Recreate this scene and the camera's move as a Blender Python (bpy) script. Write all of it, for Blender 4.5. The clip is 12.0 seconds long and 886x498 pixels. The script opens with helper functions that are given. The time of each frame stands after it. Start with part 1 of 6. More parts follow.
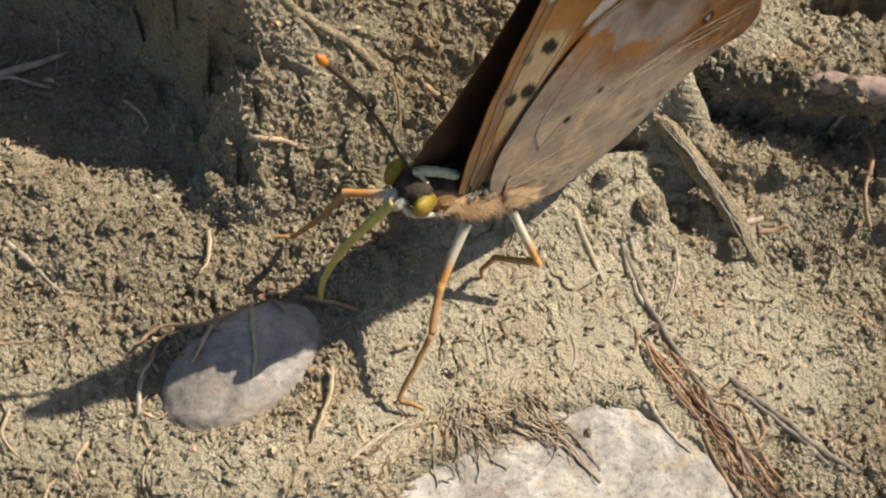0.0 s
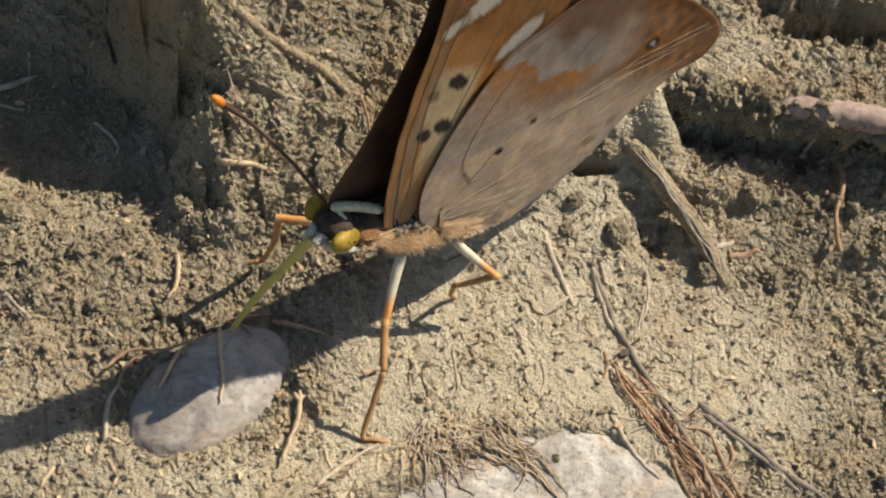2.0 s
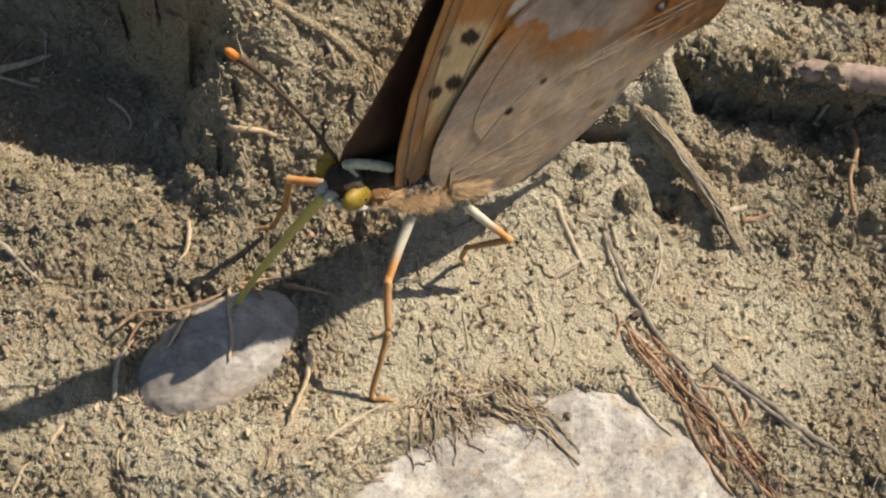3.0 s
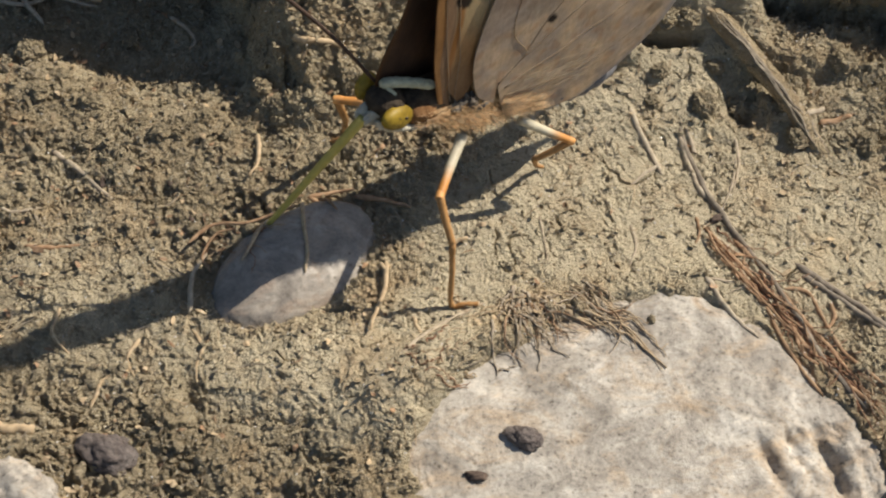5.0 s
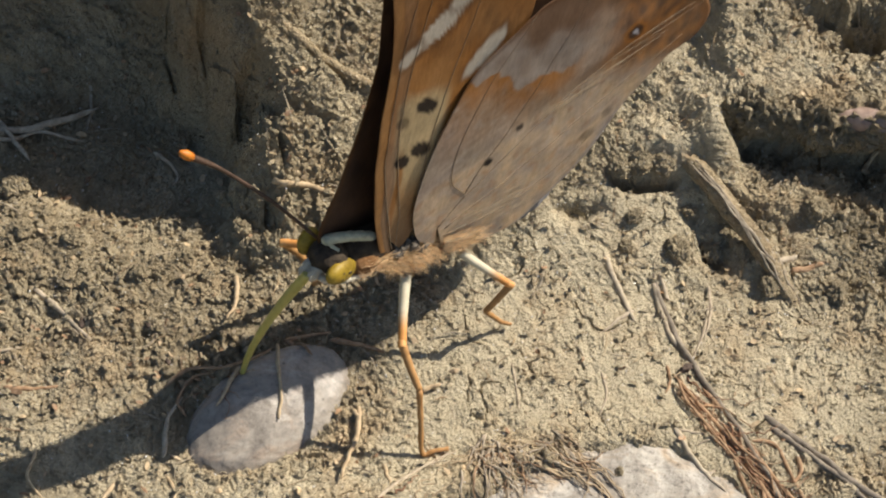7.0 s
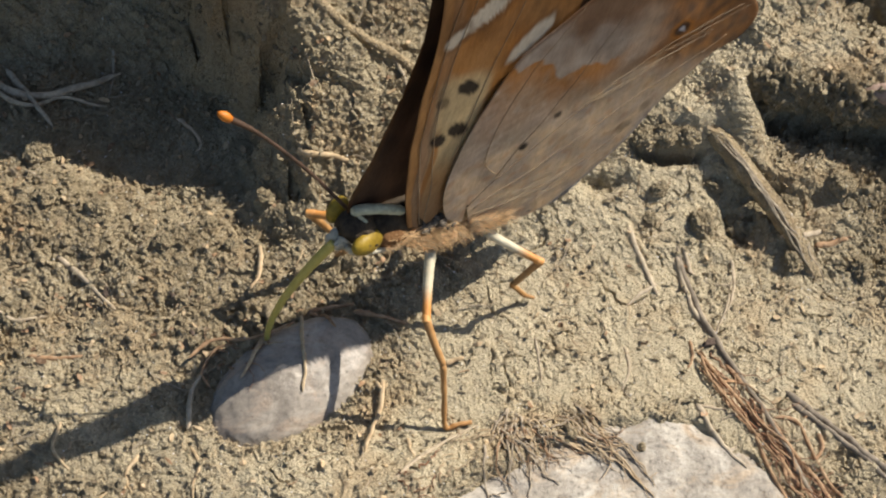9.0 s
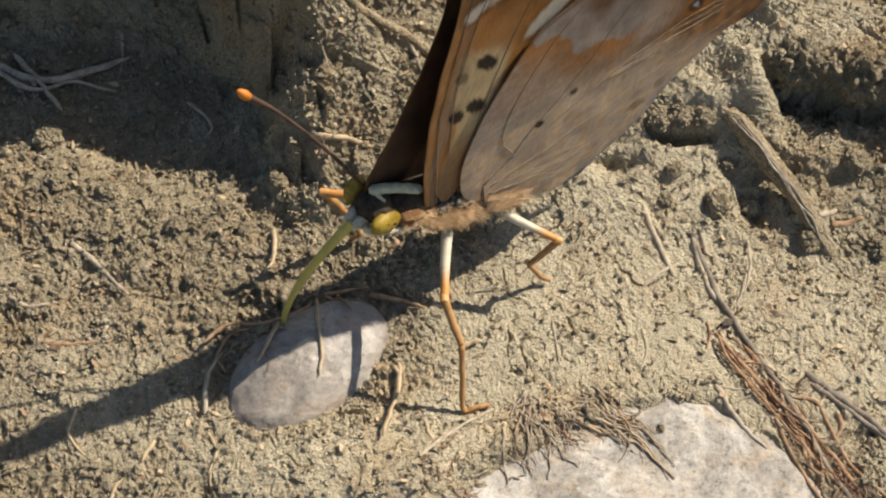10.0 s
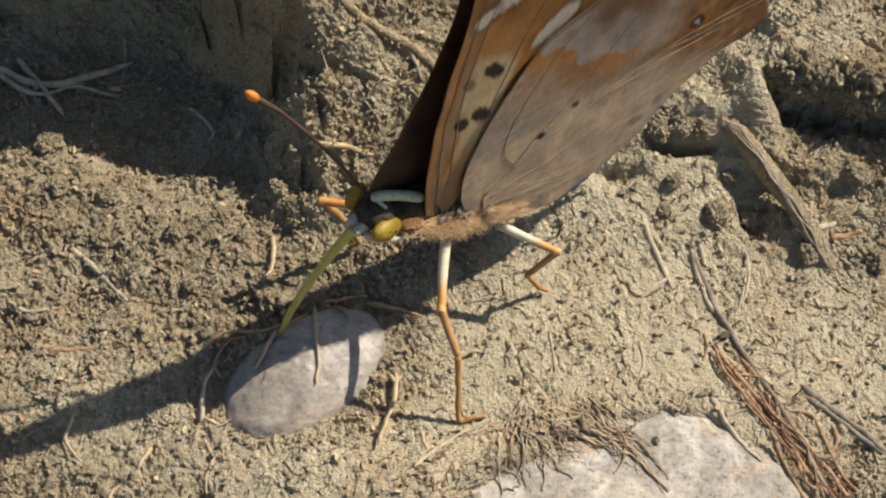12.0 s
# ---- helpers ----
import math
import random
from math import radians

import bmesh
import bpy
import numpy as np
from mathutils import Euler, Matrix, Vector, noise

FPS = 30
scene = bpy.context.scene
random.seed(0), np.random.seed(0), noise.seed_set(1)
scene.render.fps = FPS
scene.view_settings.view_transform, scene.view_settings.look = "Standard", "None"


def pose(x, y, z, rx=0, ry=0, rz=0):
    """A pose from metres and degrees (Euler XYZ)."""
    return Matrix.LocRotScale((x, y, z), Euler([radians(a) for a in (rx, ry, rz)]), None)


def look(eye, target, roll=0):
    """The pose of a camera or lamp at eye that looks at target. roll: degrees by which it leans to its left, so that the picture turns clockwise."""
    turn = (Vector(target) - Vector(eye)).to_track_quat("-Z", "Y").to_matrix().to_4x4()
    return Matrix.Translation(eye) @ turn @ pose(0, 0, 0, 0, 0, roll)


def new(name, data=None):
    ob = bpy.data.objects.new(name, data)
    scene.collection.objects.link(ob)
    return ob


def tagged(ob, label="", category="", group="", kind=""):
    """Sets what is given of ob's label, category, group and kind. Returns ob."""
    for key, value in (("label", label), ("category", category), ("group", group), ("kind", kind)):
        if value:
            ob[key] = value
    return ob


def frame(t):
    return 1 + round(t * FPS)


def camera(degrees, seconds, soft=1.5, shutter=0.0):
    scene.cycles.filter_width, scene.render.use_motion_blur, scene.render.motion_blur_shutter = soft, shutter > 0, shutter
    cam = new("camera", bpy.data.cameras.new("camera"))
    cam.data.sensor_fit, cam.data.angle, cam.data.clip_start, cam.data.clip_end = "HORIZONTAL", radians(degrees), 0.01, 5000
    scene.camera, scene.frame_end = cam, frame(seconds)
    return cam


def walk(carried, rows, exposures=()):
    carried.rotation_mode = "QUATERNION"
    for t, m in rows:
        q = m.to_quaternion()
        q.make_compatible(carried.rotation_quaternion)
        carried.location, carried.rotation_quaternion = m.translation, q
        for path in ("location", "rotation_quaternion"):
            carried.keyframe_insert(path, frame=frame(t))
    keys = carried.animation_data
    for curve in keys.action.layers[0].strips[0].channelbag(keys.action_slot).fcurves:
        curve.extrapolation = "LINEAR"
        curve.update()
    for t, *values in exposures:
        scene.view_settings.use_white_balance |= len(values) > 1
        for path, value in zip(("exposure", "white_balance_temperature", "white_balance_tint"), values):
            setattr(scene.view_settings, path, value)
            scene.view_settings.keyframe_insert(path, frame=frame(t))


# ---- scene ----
MM = 0.001  # shapes below are given in millimetres
PATH = [
    (0, (0.00593, -0.05062, 0.11097), (0.01742, -0.00288, 0.02386), 12.19),
    (0.5, (0.00552, -0.05080, 0.11036), (0.01733, -0.00315, 0.02324), 12.62),
    (1, (0.00624, -0.05121, 0.11024), (0.01840, -0.00338, 0.02326), 12.87),
    (1.5, (0.00723, -0.05008, 0.11088), (0.01922, -0.00223, 0.02389), 12.80),
    (2, (0.00783, -0.04975, 0.11153), (0.01964, -0.00145, 0.02477), 12.49),
    (2.5, (0.00581, -0.05074, 0.11090), (0.01809, -0.00262, 0.02410), 12.54),
    (2.7, (0.01017, -0.05362, 0.10945), (0.01962, -0.00256, 0.02398), 9.35),
    (4.3, (0.01278, -0.06474, 0.10051), (0.02068, -0.00929, 0.01767), 5.23),
    (4.5, (0.01117, -0.06112, 0.10285), (0.01955, -0.00868, 0.01812), 6.19),
    (5, (0.00715, -0.06187, 0.10147), (0.01454, -0.00917, 0.01681), 5.48),
    (5.5, (0.00629, -0.05649, 0.10542), (0.01276, -0.00550, 0.01964), 4.78),
    (6, (0.00819, -0.05530, 0.10687), (0.01527, -0.00193, 0.02260), 5.49),
    (6.5, (0.00912, -0.05686, 0.10629), (0.01639, -0.00228, 0.02282), 5.69),
    (7, (0.00983, -0.05571, 0.10764), (0.01660, -0.00142, 0.02392), 5.70),
    (7.2, (0.00862, -0.05671, 0.10696), (0.01575, -0.00164, 0.02380), 6.03),
    (8.8, (0.00763, -0.05181, 0.10978), (0.01511, -0.00174, 0.02354), 7.52),
    (9, (0.00829, -0.05284, 0.10913), (0.01485, -0.00217, 0.02317), 6.53),
    (9.5, (0.00811, -0.05230, 0.10919), (0.01444, -0.00201, 0.02299), 6.39),
    (10, (0.00615, -0.05286, 0.10799), (0.01356, -0.00273, 0.02178), 6.97),
    (10.5, (0.00675, -0.05216, 0.10869), (0.01412, -0.00194, 0.02253), 7.47),
    (11, (0.00696, -0.05293, 0.10834), (0.01384, -0.00294, 0.02200), 6.89),
    (11.5, (0.00751, -0.05178, 0.10890), (0.01404, -0.00255, 0.02210), 6.81),
    (12, (0.00747, -0.05158, 0.10914), (0.01390, -0.00210, 0.02247), 6.70),
]
cam = camera(30.0, 12.0, soft=2.1, shutter=0.3)
walk(cam, [(t, look(eye, target, roll)) for t, eye, target, roll in PATH], exposures=[(0.0, 0.58), (2.7, 0.58), (4.3, 0.45), (5.0, 0.34), (5.5, 0.28), (6.0, 0.38), (6.5, 0.57), (9.0, 0.58), (12.0, 0.52)])

# ---- light: low-noon sun from behind and to the side, open sky ----
SUN_ELEVATION, SUN_AZIMUTH = 44.5, 28.5  # azimuth from +x towards +y
world = bpy.data.worlds.new("world")
scene.world = world
world.use_nodes = True
sky = world.node_tree.nodes.new("ShaderNodeTexSky")
sky.sky_type, sky.sun_disc = "NISHITA", False
sky.sun_elevation, sky.sun_rotation = radians(SUN_ELEVATION), radians(90 - SUN_AZIMUTH)
sky_out = world.node_tree.nodes["Background"]
sky_out.inputs["Strength"].default_value = 0.071
world.node_tree.links.new(sky.outputs["Color"], sky_out.inputs["Color"])
sun_data = bpy.data.lights.new("sun", "SUN")
sun_data.energy, sun_data.angle, sun_data.color = 5.0, radians(0.55), (1.0, 0.915, 0.8)
sun = new("sun", sun_data)
SUN_WAY = Vector((math.cos(radians(SUN_AZIMUTH)) * math.cos(radians(SUN_ELEVATION)),
                  math.sin(radians(SUN_AZIMUTH)) * math.cos(radians(SUN_ELEVATION)), math.sin(radians(SUN_ELEVATION))))
sun.matrix_world = look(SUN_WAY * 2, (0, 0, 0))


# ---- materials ----
class Shader:
    """A node material, built up node by node."""

    def __init__(self, name, roughness=0.8, metallic=0.0, specular=0.3):
        self.mat = bpy.data.materials.new(name)
        self.mat.use_nodes = True
        self.tree = self.mat.node_tree
        self.bsdf = self.tree.nodes["Principled BSDF"]
        self.bsdf.inputs["Roughness"].default_value = roughness
        self.bsdf.inputs["Metallic"].default_value = metallic
        self.bsdf.inputs["Specular IOR Level"].default_value = specular
        self.coords = self.tree.nodes.new("ShaderNodeTexCoord").outputs["Object"]

    def node(self, kind, **values):
        n = self.tree.nodes.new(kind)
        for key, value in values.items():
            n.inputs[key.replace("_", " ")].default_value = value
        return n

    def link(self, a, b):
        self.tree.links.new(a, b)

    def noise(self, per_mm, detail=4.0, rough=0.6, distortion=0.0, stretch=None):
        n = self.node("ShaderNodeTexNoise", Scale=per_mm / MM, Detail=detail, Roughness=rough, Distortion=distortion)
        source = self.coords
        if stretch:
            m = self.node("ShaderNodeMapping")
            m.inputs["Scale"].default_value = stretch
            self.link(source, m.inputs["Vector"])
            source = m.outputs["Vector"]
        self.link(source, n.inputs["Vector"])
        return n.outputs["Fac"]

    def cells(self, per_mm, feature="F1"):
        n = self.node("ShaderNodeTexVoronoi", Scale=per_mm / MM)
        n.feature = feature
        self.link(self.coords, n.inputs["Vector"])
        return n.outputs["Distance"]

    def ramp(self, source, stops):
        r = self.tree.nodes.new("ShaderNodeValToRGB")
        band = r.color_ramp
        while len(band.elements) < len(stops):
            band.elements.new(0.5)
        for e, (at, colour) in zip(band.elements, stops):
            e.position, e.color = at, (*colour, 1) if len(colour) == 3 else colour
        self.link(source, r.inputs["Fac"])
        return r.outputs["Color"]

    def mix(self, a, b, fac, mode="MIX"):
        m = self.tree.nodes.new("ShaderNodeMix")
        m.data_type, m.blend_type = "RGBA", mode
        for value, socket in ((fac, m.inputs["Factor"]), (a, m.inputs[6]), (b, m.inputs[7])):
            if isinstance(value, (int, float)):
                socket.default_value = value
            elif isinstance(value, tuple):
                socket.default_value = (*value, 1)
            else:
                self.link(value, socket)
        return m.outputs[2]

    def random(self):
        return self.tree.nodes.new("ShaderNodeObjectInfo").outputs["Random"]

    def island(self):
        return self.tree.nodes.new("ShaderNodeNewGeometry").outputs["Random Per Island"]

    def attribute(self, name):
        n = self.tree.nodes.new("ShaderNodeAttribute")
        n.attribute_name = name
        return n.outputs["Color"]

    def colour(self, source):
        if isinstance(source, tuple):
            self.bsdf.inputs["Base Color"].default_value = (*source, 1)
        else:
            self.link(source, self.bsdf.inputs["Base Color"])
        return self

    def bump(self, *layers):
        """Layers of (height, millimetres)."""
        last = None
        for height, depth in layers:
            b = self.node("ShaderNodeBump", Strength=1.0, Distance=depth * MM)
            self.link(height, b.inputs["Height"])
            if last:
                self.link(last, b.inputs["Normal"])
            last = b.outputs["Normal"]
        self.link(last, self.bsdf.inputs["Normal"])
        return self

    def thin(self, amount, colour):
        """Lets light through a thin sheet."""
        t = self.tree.nodes.new("ShaderNodeBsdfTranslucent")
        self.link(colour, t.inputs["Color"])
        m = self.tree.nodes.new("ShaderNodeMixShader")
        m.inputs[0].default_value = amount
        self.link(self.bsdf.outputs[0], m.inputs[1])
        self.link(t.outputs[0], m.inputs[2])
        self.link(m.outputs[0], self.tree.nodes["Material Output"].inputs["Surface"])
        return self


def soil_material(name, tint=(1.0, 1.0, 1.0)):
    s = Shader(name, 0.92, 0.0, 0.15)
    c = lambda r, g, b: (r * tint[0], g * tint[1], b * tint[2])  # noqa: E731
    wide = s.ramp(s.noise(0.09, 5, 0.65), [(0.3, c(0.265, 0.212, 0.133)), (0.52, c(0.365, 0.3, 0.196)), (0.72, c(0.47, 0.402, 0.278))])
    grain = s.ramp(s.noise(2.2, 6, 0.75), [(0.28, (0.42, 0.41, 0.4)), (0.48, (0.98, 0.98, 0.98)), (0.7, (1.3, 1.3, 1.28))])
    both = s.mix(wide, grain, 0.75, "MULTIPLY")
    grit = s.ramp(s.cells(3.0), [(0.0, (1, 1, 1)), (0.14, (0.5, 0.5, 0.5)), (0.24, (0, 0, 0))])
    both = s.mix(both, c(0.56, 0.53, 0.46), grit)
    dark_bits = s.ramp(s.noise(1.3, 5, 0.8), [(0.6, (0, 0, 0)), (0.7, (0.45, 0.45, 0.45))])
    both = s.mix(both, c(0.17, 0.13, 0.09), dark_bits)
    # a paler clay colour, mixed in where calmness is high
    smoothed = s.ramp(s.mix(s.attribute("smoothed"), s.noise(0.5, 5, 0.7), 0.35), [(0.25, (0, 0, 0)), (0.75, (1, 1, 1))])
    mottle = s.mix(c(0.6, 0.515, 0.358), grain, 0.5, "MULTIPLY")
    both = s.mix(both, mottle, s.mix((0, 0, 0), smoothed, 0.8))
    rust = s.ramp(s.noise(0.13, 5, 0.72), [(0.5, (0, 0, 0)), (0.7, (0.6, 0.6, 0.6))])
    both = s.mix(both, c(0.45, 0.31, 0.17), rust)
    s.colour(both)
    s.bump((s.noise(0.9, 7, 0.78), 0.2), (s.noise(4.2, 6, 0.85), 0.24), (s.cells(2.6), -0.1), (s.cells(5.5), -0.08))
    return s.mat


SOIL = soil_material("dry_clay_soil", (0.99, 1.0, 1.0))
CRUMB = soil_material("loose_soil_crumbs", (1.06, 1.07, 1.08))


def stone_material(name, dark, mid, pale, vein, per_mm, rough=0.7, gritty=0.9):
    s = Shader(name, rough, 0.0, 0.35)
    base = s.ramp(s.noise(per_mm, 6, 0.62, 0.6), [(0.3, dark), (0.5, mid), (0.7, pale)])
    stain = s.ramp(s.noise(per_mm * 0.6, 6, 0.75, 1.0, (1, 1.6, 1)), [(0.5, (0, 0, 0)), (0.7, (0.75, 0.75, 0.75))])
    base = s.mix(base, vein, stain)
    streak = s.ramp(s.noise(per_mm * 2.2, 6, 0.8, 0.8, (0.7, 1.15, 1)), [(0.3, (0.6, 0.58, 0.55)), (0.5, (1, 1, 1)), (0.72, (1.25, 1.24, 1.2))])
    base = s.mix(base, streak, 0.9, "MULTIPLY")
    pits = s.ramp(s.cells(per_mm * 3.3), [(0.05, (0.45, 0.42, 0.38)), (0.16, (1, 1, 1))])
    base = s.mix(base, pits, s.ramp(s.noise(per_mm * 1.7, 3, 0.6), [(0.5, (0, 0, 0)), (0.62, (0.9, 0.9, 0.9))]), "MULTIPLY")
    speck = s.ramp(s.noise(per_mm * 9, 3, 0.7), [(0.3, (0.42, 0.4, 0.37)), (0.42, (1, 1, 1)), (0.66, (1.32, 1.31, 1.28))])
    s.colour(s.mix(base, speck, gritty, "MULTIPLY"))
    s.bump((s.noise(per_mm * 2.5, 6, 0.7), 0.1), (s.noise(per_mm * 16, 5, 0.75, 0.3, (1, 0.5, 1)), 0.08 * gritty))
    return s.mat


ROCK = stone_material("pale_limestone", (0.2, 0.175, 0.145), (0.33, 0.3, 0.255), (0.47, 0.44, 0.385), (0.36, 0.255, 0.15), 0.3)
PEBBLE = stone_material("grey_pebble", (0.17, 0.15, 0.126), (0.275, 0.243, 0.203), (0.41, 0.37, 0.31), (0.38, 0.28, 0.2), 0.3, 0.34, 0.4)


DARK_STONE = stone_material("dark_stone", (0.07, 0.055, 0.05), (0.11, 0.09, 0.08), (0.17, 0.145, 0.125), (0.14, 0.1, 0.07), 0.6, 0.6)


def wood_material(name, dark, mid, pale):
    s = Shader(name, 0.75, 0.0, 0.25)
    streak = s.ramp(s.noise(1.6, 6, 0.75, 0.3), [(0.28, dark), (0.5, mid), (0.75, pale)])
    shift = s.ramp(s.island(), [(0.0, (0.7, 0.68, 0.66)), (0.5, (1, 1, 1)), (1.0, (1.2, 1.16, 1.08))])
    s.colour(s.mix(streak, shift, 0.8, "MULTIPLY"))
    s.bump((s.noise(2.6, 4, 0.65), 0.035))
    return s.mat


ROOT_CRUST = soil_material("clay_crusted_root", (1.2, 1.15, 1.1))
ROOT_BROWN = wood_material("dry_root_brown", (0.13, 0.075, 0.04), (0.3, 0.19, 0.11), (0.48, 0.34, 0.22))
ROOT_RED = wood_material("dry_root_red_brown", (0.1, 0.045, 0.025), (0.24, 0.125, 0.07), (0.4, 0.25, 0.15))
ROOT_DARK = wood_material("dark_grey_root", (0.09, 0.075, 0.06), (0.19, 0.16, 0.125), (0.34, 0.29, 0.225))
ROOT_GREY = wood_material("weathered_root_grey", (0.2, 0.16, 0.12), (0.37, 0.31, 0.23), (0.55, 0.48, 0.37))
ROOT_VIOLET = wood_material("violet_brown_bark", (0.16, 0.11, 0.09), (0.27, 0.2, 0.165), (0.36, 0.29, 0.24))
ROOT_PALE = wood_material("pale_weathered_root", (0.17, 0.14, 0.1), (0.3, 0.25, 0.18), (0.46, 0.4, 0.3))
STRAW = wood_material("straw", (0.28, 0.2, 0.12), (0.42, 0.32, 0.2), (0.55, 0.45, 0.31))
BARK_DARK = wood_material("dark_bark_bits", (0.04, 0.03, 0.025), (0.09, 0.065, 0.05), (0.18, 0.13, 0.09))


def plain_material(name, dark, pale, per_mm=2.0, rough=0.5, specular=0.4, depth=0.03, through_light=0.0):
    s = Shader(name, rough, 0.0, specular)
    tone = s.ramp(s.noise(per_mm, 4, 0.65), [(0.3, dark), (0.7, pale)])
    s.colour(tone)
    s.bump((s.noise(per_mm * 3, 4, 0.7), depth))
    if through_light:
        s.thin(through_light, tone)
    return s.mat


MICA = plain_material("mica", (0.8, 0.8, 0.78), (0.9, 0.9, 0.88), 1.0, 0.12, 0.9, 0.005)
EYE = plain_material("olive_yellow_eye", (0.16, 0.105, 0.01), (0.36, 0.245, 0.026), 1.1, 0.5, 0.3, 0.03)
EYE_SPOT = plain_material("dark_eye_spot", (0.03, 0.02, 0.01), (0.06, 0.04, 0.02), 2.0, 0.4)
FACE = plain_material("dark_brown_scales", (0.02, 0.015, 0.011), (0.075, 0.055, 0.035), 1.6, 0.75, 0.2, 0.08)
PALE = plain_material("pale_cream_scales", (0.44, 0.44, 0.3), (0.72, 0.71, 0.52), 2.4, 0.85, 0.1, 0.16)
WHITE_FUR = plain_material("white_fur", (0.52, 0.46, 0.34), (0.74, 0.68, 0.53), 2.4, 0.9, 0.1, 0.18)
THORAX_FUR = plain_material("tawny_body_scales", (0.36, 0.22, 0.1), (0.58, 0.4, 0.21), 1.0, 0.85, 0.15, 0.15)
HAIR = plain_material("tawny_hair", (0.7, 0.49, 0.25), (0.88, 0.67, 0.4), 0.6, 0.6, 0.3, 0.01, 0.45)
HAIR_GREY = plain_material("pale_grey_hair", (0.36, 0.28, 0.18), (0.54, 0.44, 0.3), 0.6, 0.6, 0.3, 0.01, 0.35)
ABDOMEN = plain_material("grey_abdomen", (0.09, 0.09, 0.095), (0.24, 0.23, 0.23), 0.8, 0.8, 0.2, 0.08)
LEG_ORANGE = plain_material("orange_leg", (0.5, 0.22, 0.06), (0.74, 0.4, 0.14), 1.0, 0.5, 0.4, 0.03)
LEG_BROWN = plain_material("tan_tarsus", (0.28, 0.14, 0.045), (0.44, 0.24, 0.09), 1.0, 0.55, 0.35, 0.04)
JOINT = plain_material("grey_brown_plates", (0.06, 0.045, 0.032), (0.27, 0.23, 0.18), 1.6, 0.7, 0.3, 0.2)
COLLAR = plain_material("orange_brown_scales", (0.1, 0.045, 0.018), (0.3, 0.165, 0.075), 1.6, 0.9, 0.1, 0.25)
TONGUE = plain_material("yellow_green_proboscis", (0.44, 0.38, 0.085), (0.56, 0.49, 0.14), 1.2, 0.42, 0.45, 0.02, 0.15)
FEELER = plain_material("dark_antenna", (0.03, 0.018, 0.012), (0.09, 0.05, 0.03), 2.0, 0.5, 0.35, 0.02)
FEELER_TIP = plain_material("orange_club", (0.42, 0.12, 0.012), (0.58, 0.2, 0.02), 1.5, 0.5, 0.35, 0.02)


def wing_material(name, through_light):
    s = Shader(name, 0.6, 0.0, 0.3)
    pattern = s.attribute("pattern")
    mottle = s.ramp(s.noise(3.5, 4, 0.8, 0.2, (1, 1, 0.35)), [(0.25, (0.72, 0.72, 0.72)), (0.5, (1, 1, 1)), (0.75, (1.22, 1.2, 1.18))])
    cloud = s.ramp(s.noise(0.5, 4, 0.7), [(0.3, (0.82, 0.8, 0.78)), (0.7, (1.12, 1.12, 1.12))])
    tone = s.mix(s.mix(pattern, mottle, 0.8, "MULTIPLY"), cloud, 0.8, "MULTIPLY")
    s.colour(tone)
    s.bump((s.noise(3.0, 4, 0.7, 0.0, (1, 1, 0.25)), 0.05))
    s.thin(through_light, tone)
    return s.mat


def leg_material():
    s = Shader("cream_to_orange_leg", 0.5, 0.0, 0.4)
    tone = s.ramp(s.noise(1.4, 4, 0.65), [(0.3, (0.8, 0.78, 0.75)), (0.7, (1.1, 1.1, 1.1))])
    s.colour(s.mix(s.attribute("pattern"), tone, 1.0, "MULTIPLY"))
    s.bump((s.noise(4.0, 4, 0.7), 0.03))
    return s.mat


LEG_BLEND = leg_material()
WING = wing_material("wing_scales", 0.3)
WING_VEIN = plain_material("brown_vein", (0.2, 0.14, 0.085), (0.34, 0.25, 0.16), 1.5, 0.6, 0.3, 0.02)


# ---- building blocks ----
def part(name, bm, material, parent=None, label="", smooth=True):
    """Links a bmesh, in millimetres, as one mesh object under a thing or a part."""
    mesh = bpy.data.meshes.new(name)
    bm.transform(Matrix.Scale(MM, 4))
    bm.normal_update()
    bm.to_mesh(mesh)
    bm.free()
    mesh.materials.append(material)
    if smooth:
        mesh.polygons.foreach_set("use_smooth", [True] * len(mesh.polygons))
    ob = new(name, mesh)
    ob.parent = parent
    return tagged(ob, label) if label else ob


def arrays(name, verts, faces, material, parent=None, smooth=True):
    """Links a mesh from arrays of corners, in millimetres, and of triangles or quads."""
    verts, faces = np.asarray(verts, float) * MM, np.asarray(faces, int)
    mesh = bpy.data.meshes.new(name)
    mesh.from_pydata(verts.tolist(), [], faces.tolist())
    mesh.materials.append(material)
    if smooth:
        mesh.polygons.foreach_set("use_smooth", np.ones(len(faces), bool))
    mesh.update()
    ob = new(name, mesh)
    ob.parent = parent
    return ob


def empty(name, place=(0, 0, 0)):
    ob = new(name)
    ob.empty_display_size = 0.002
    ob.location = Vector(place) * MM
    return ob


def spline(points, steps=6):
    """A smooth run through a few points."""
    p = [Vector(q) for q in points]
    p = [p[0] * 2 - p[1], *p, p[-1] * 2 - p[-2]]
    out = []
    for i in range(1, len(p) - 2):
        a, b, c, d = p[i - 1 : i + 3]
        for k in range(steps):
            t = k / steps
            out.append(0.5 * (2 * b + (c - a) * t + (2 * a - 5 * b + 4 * c - d) * t * t + (3 * b - a - 3 * c + d) * t**3))
    return out + [p[-2]]


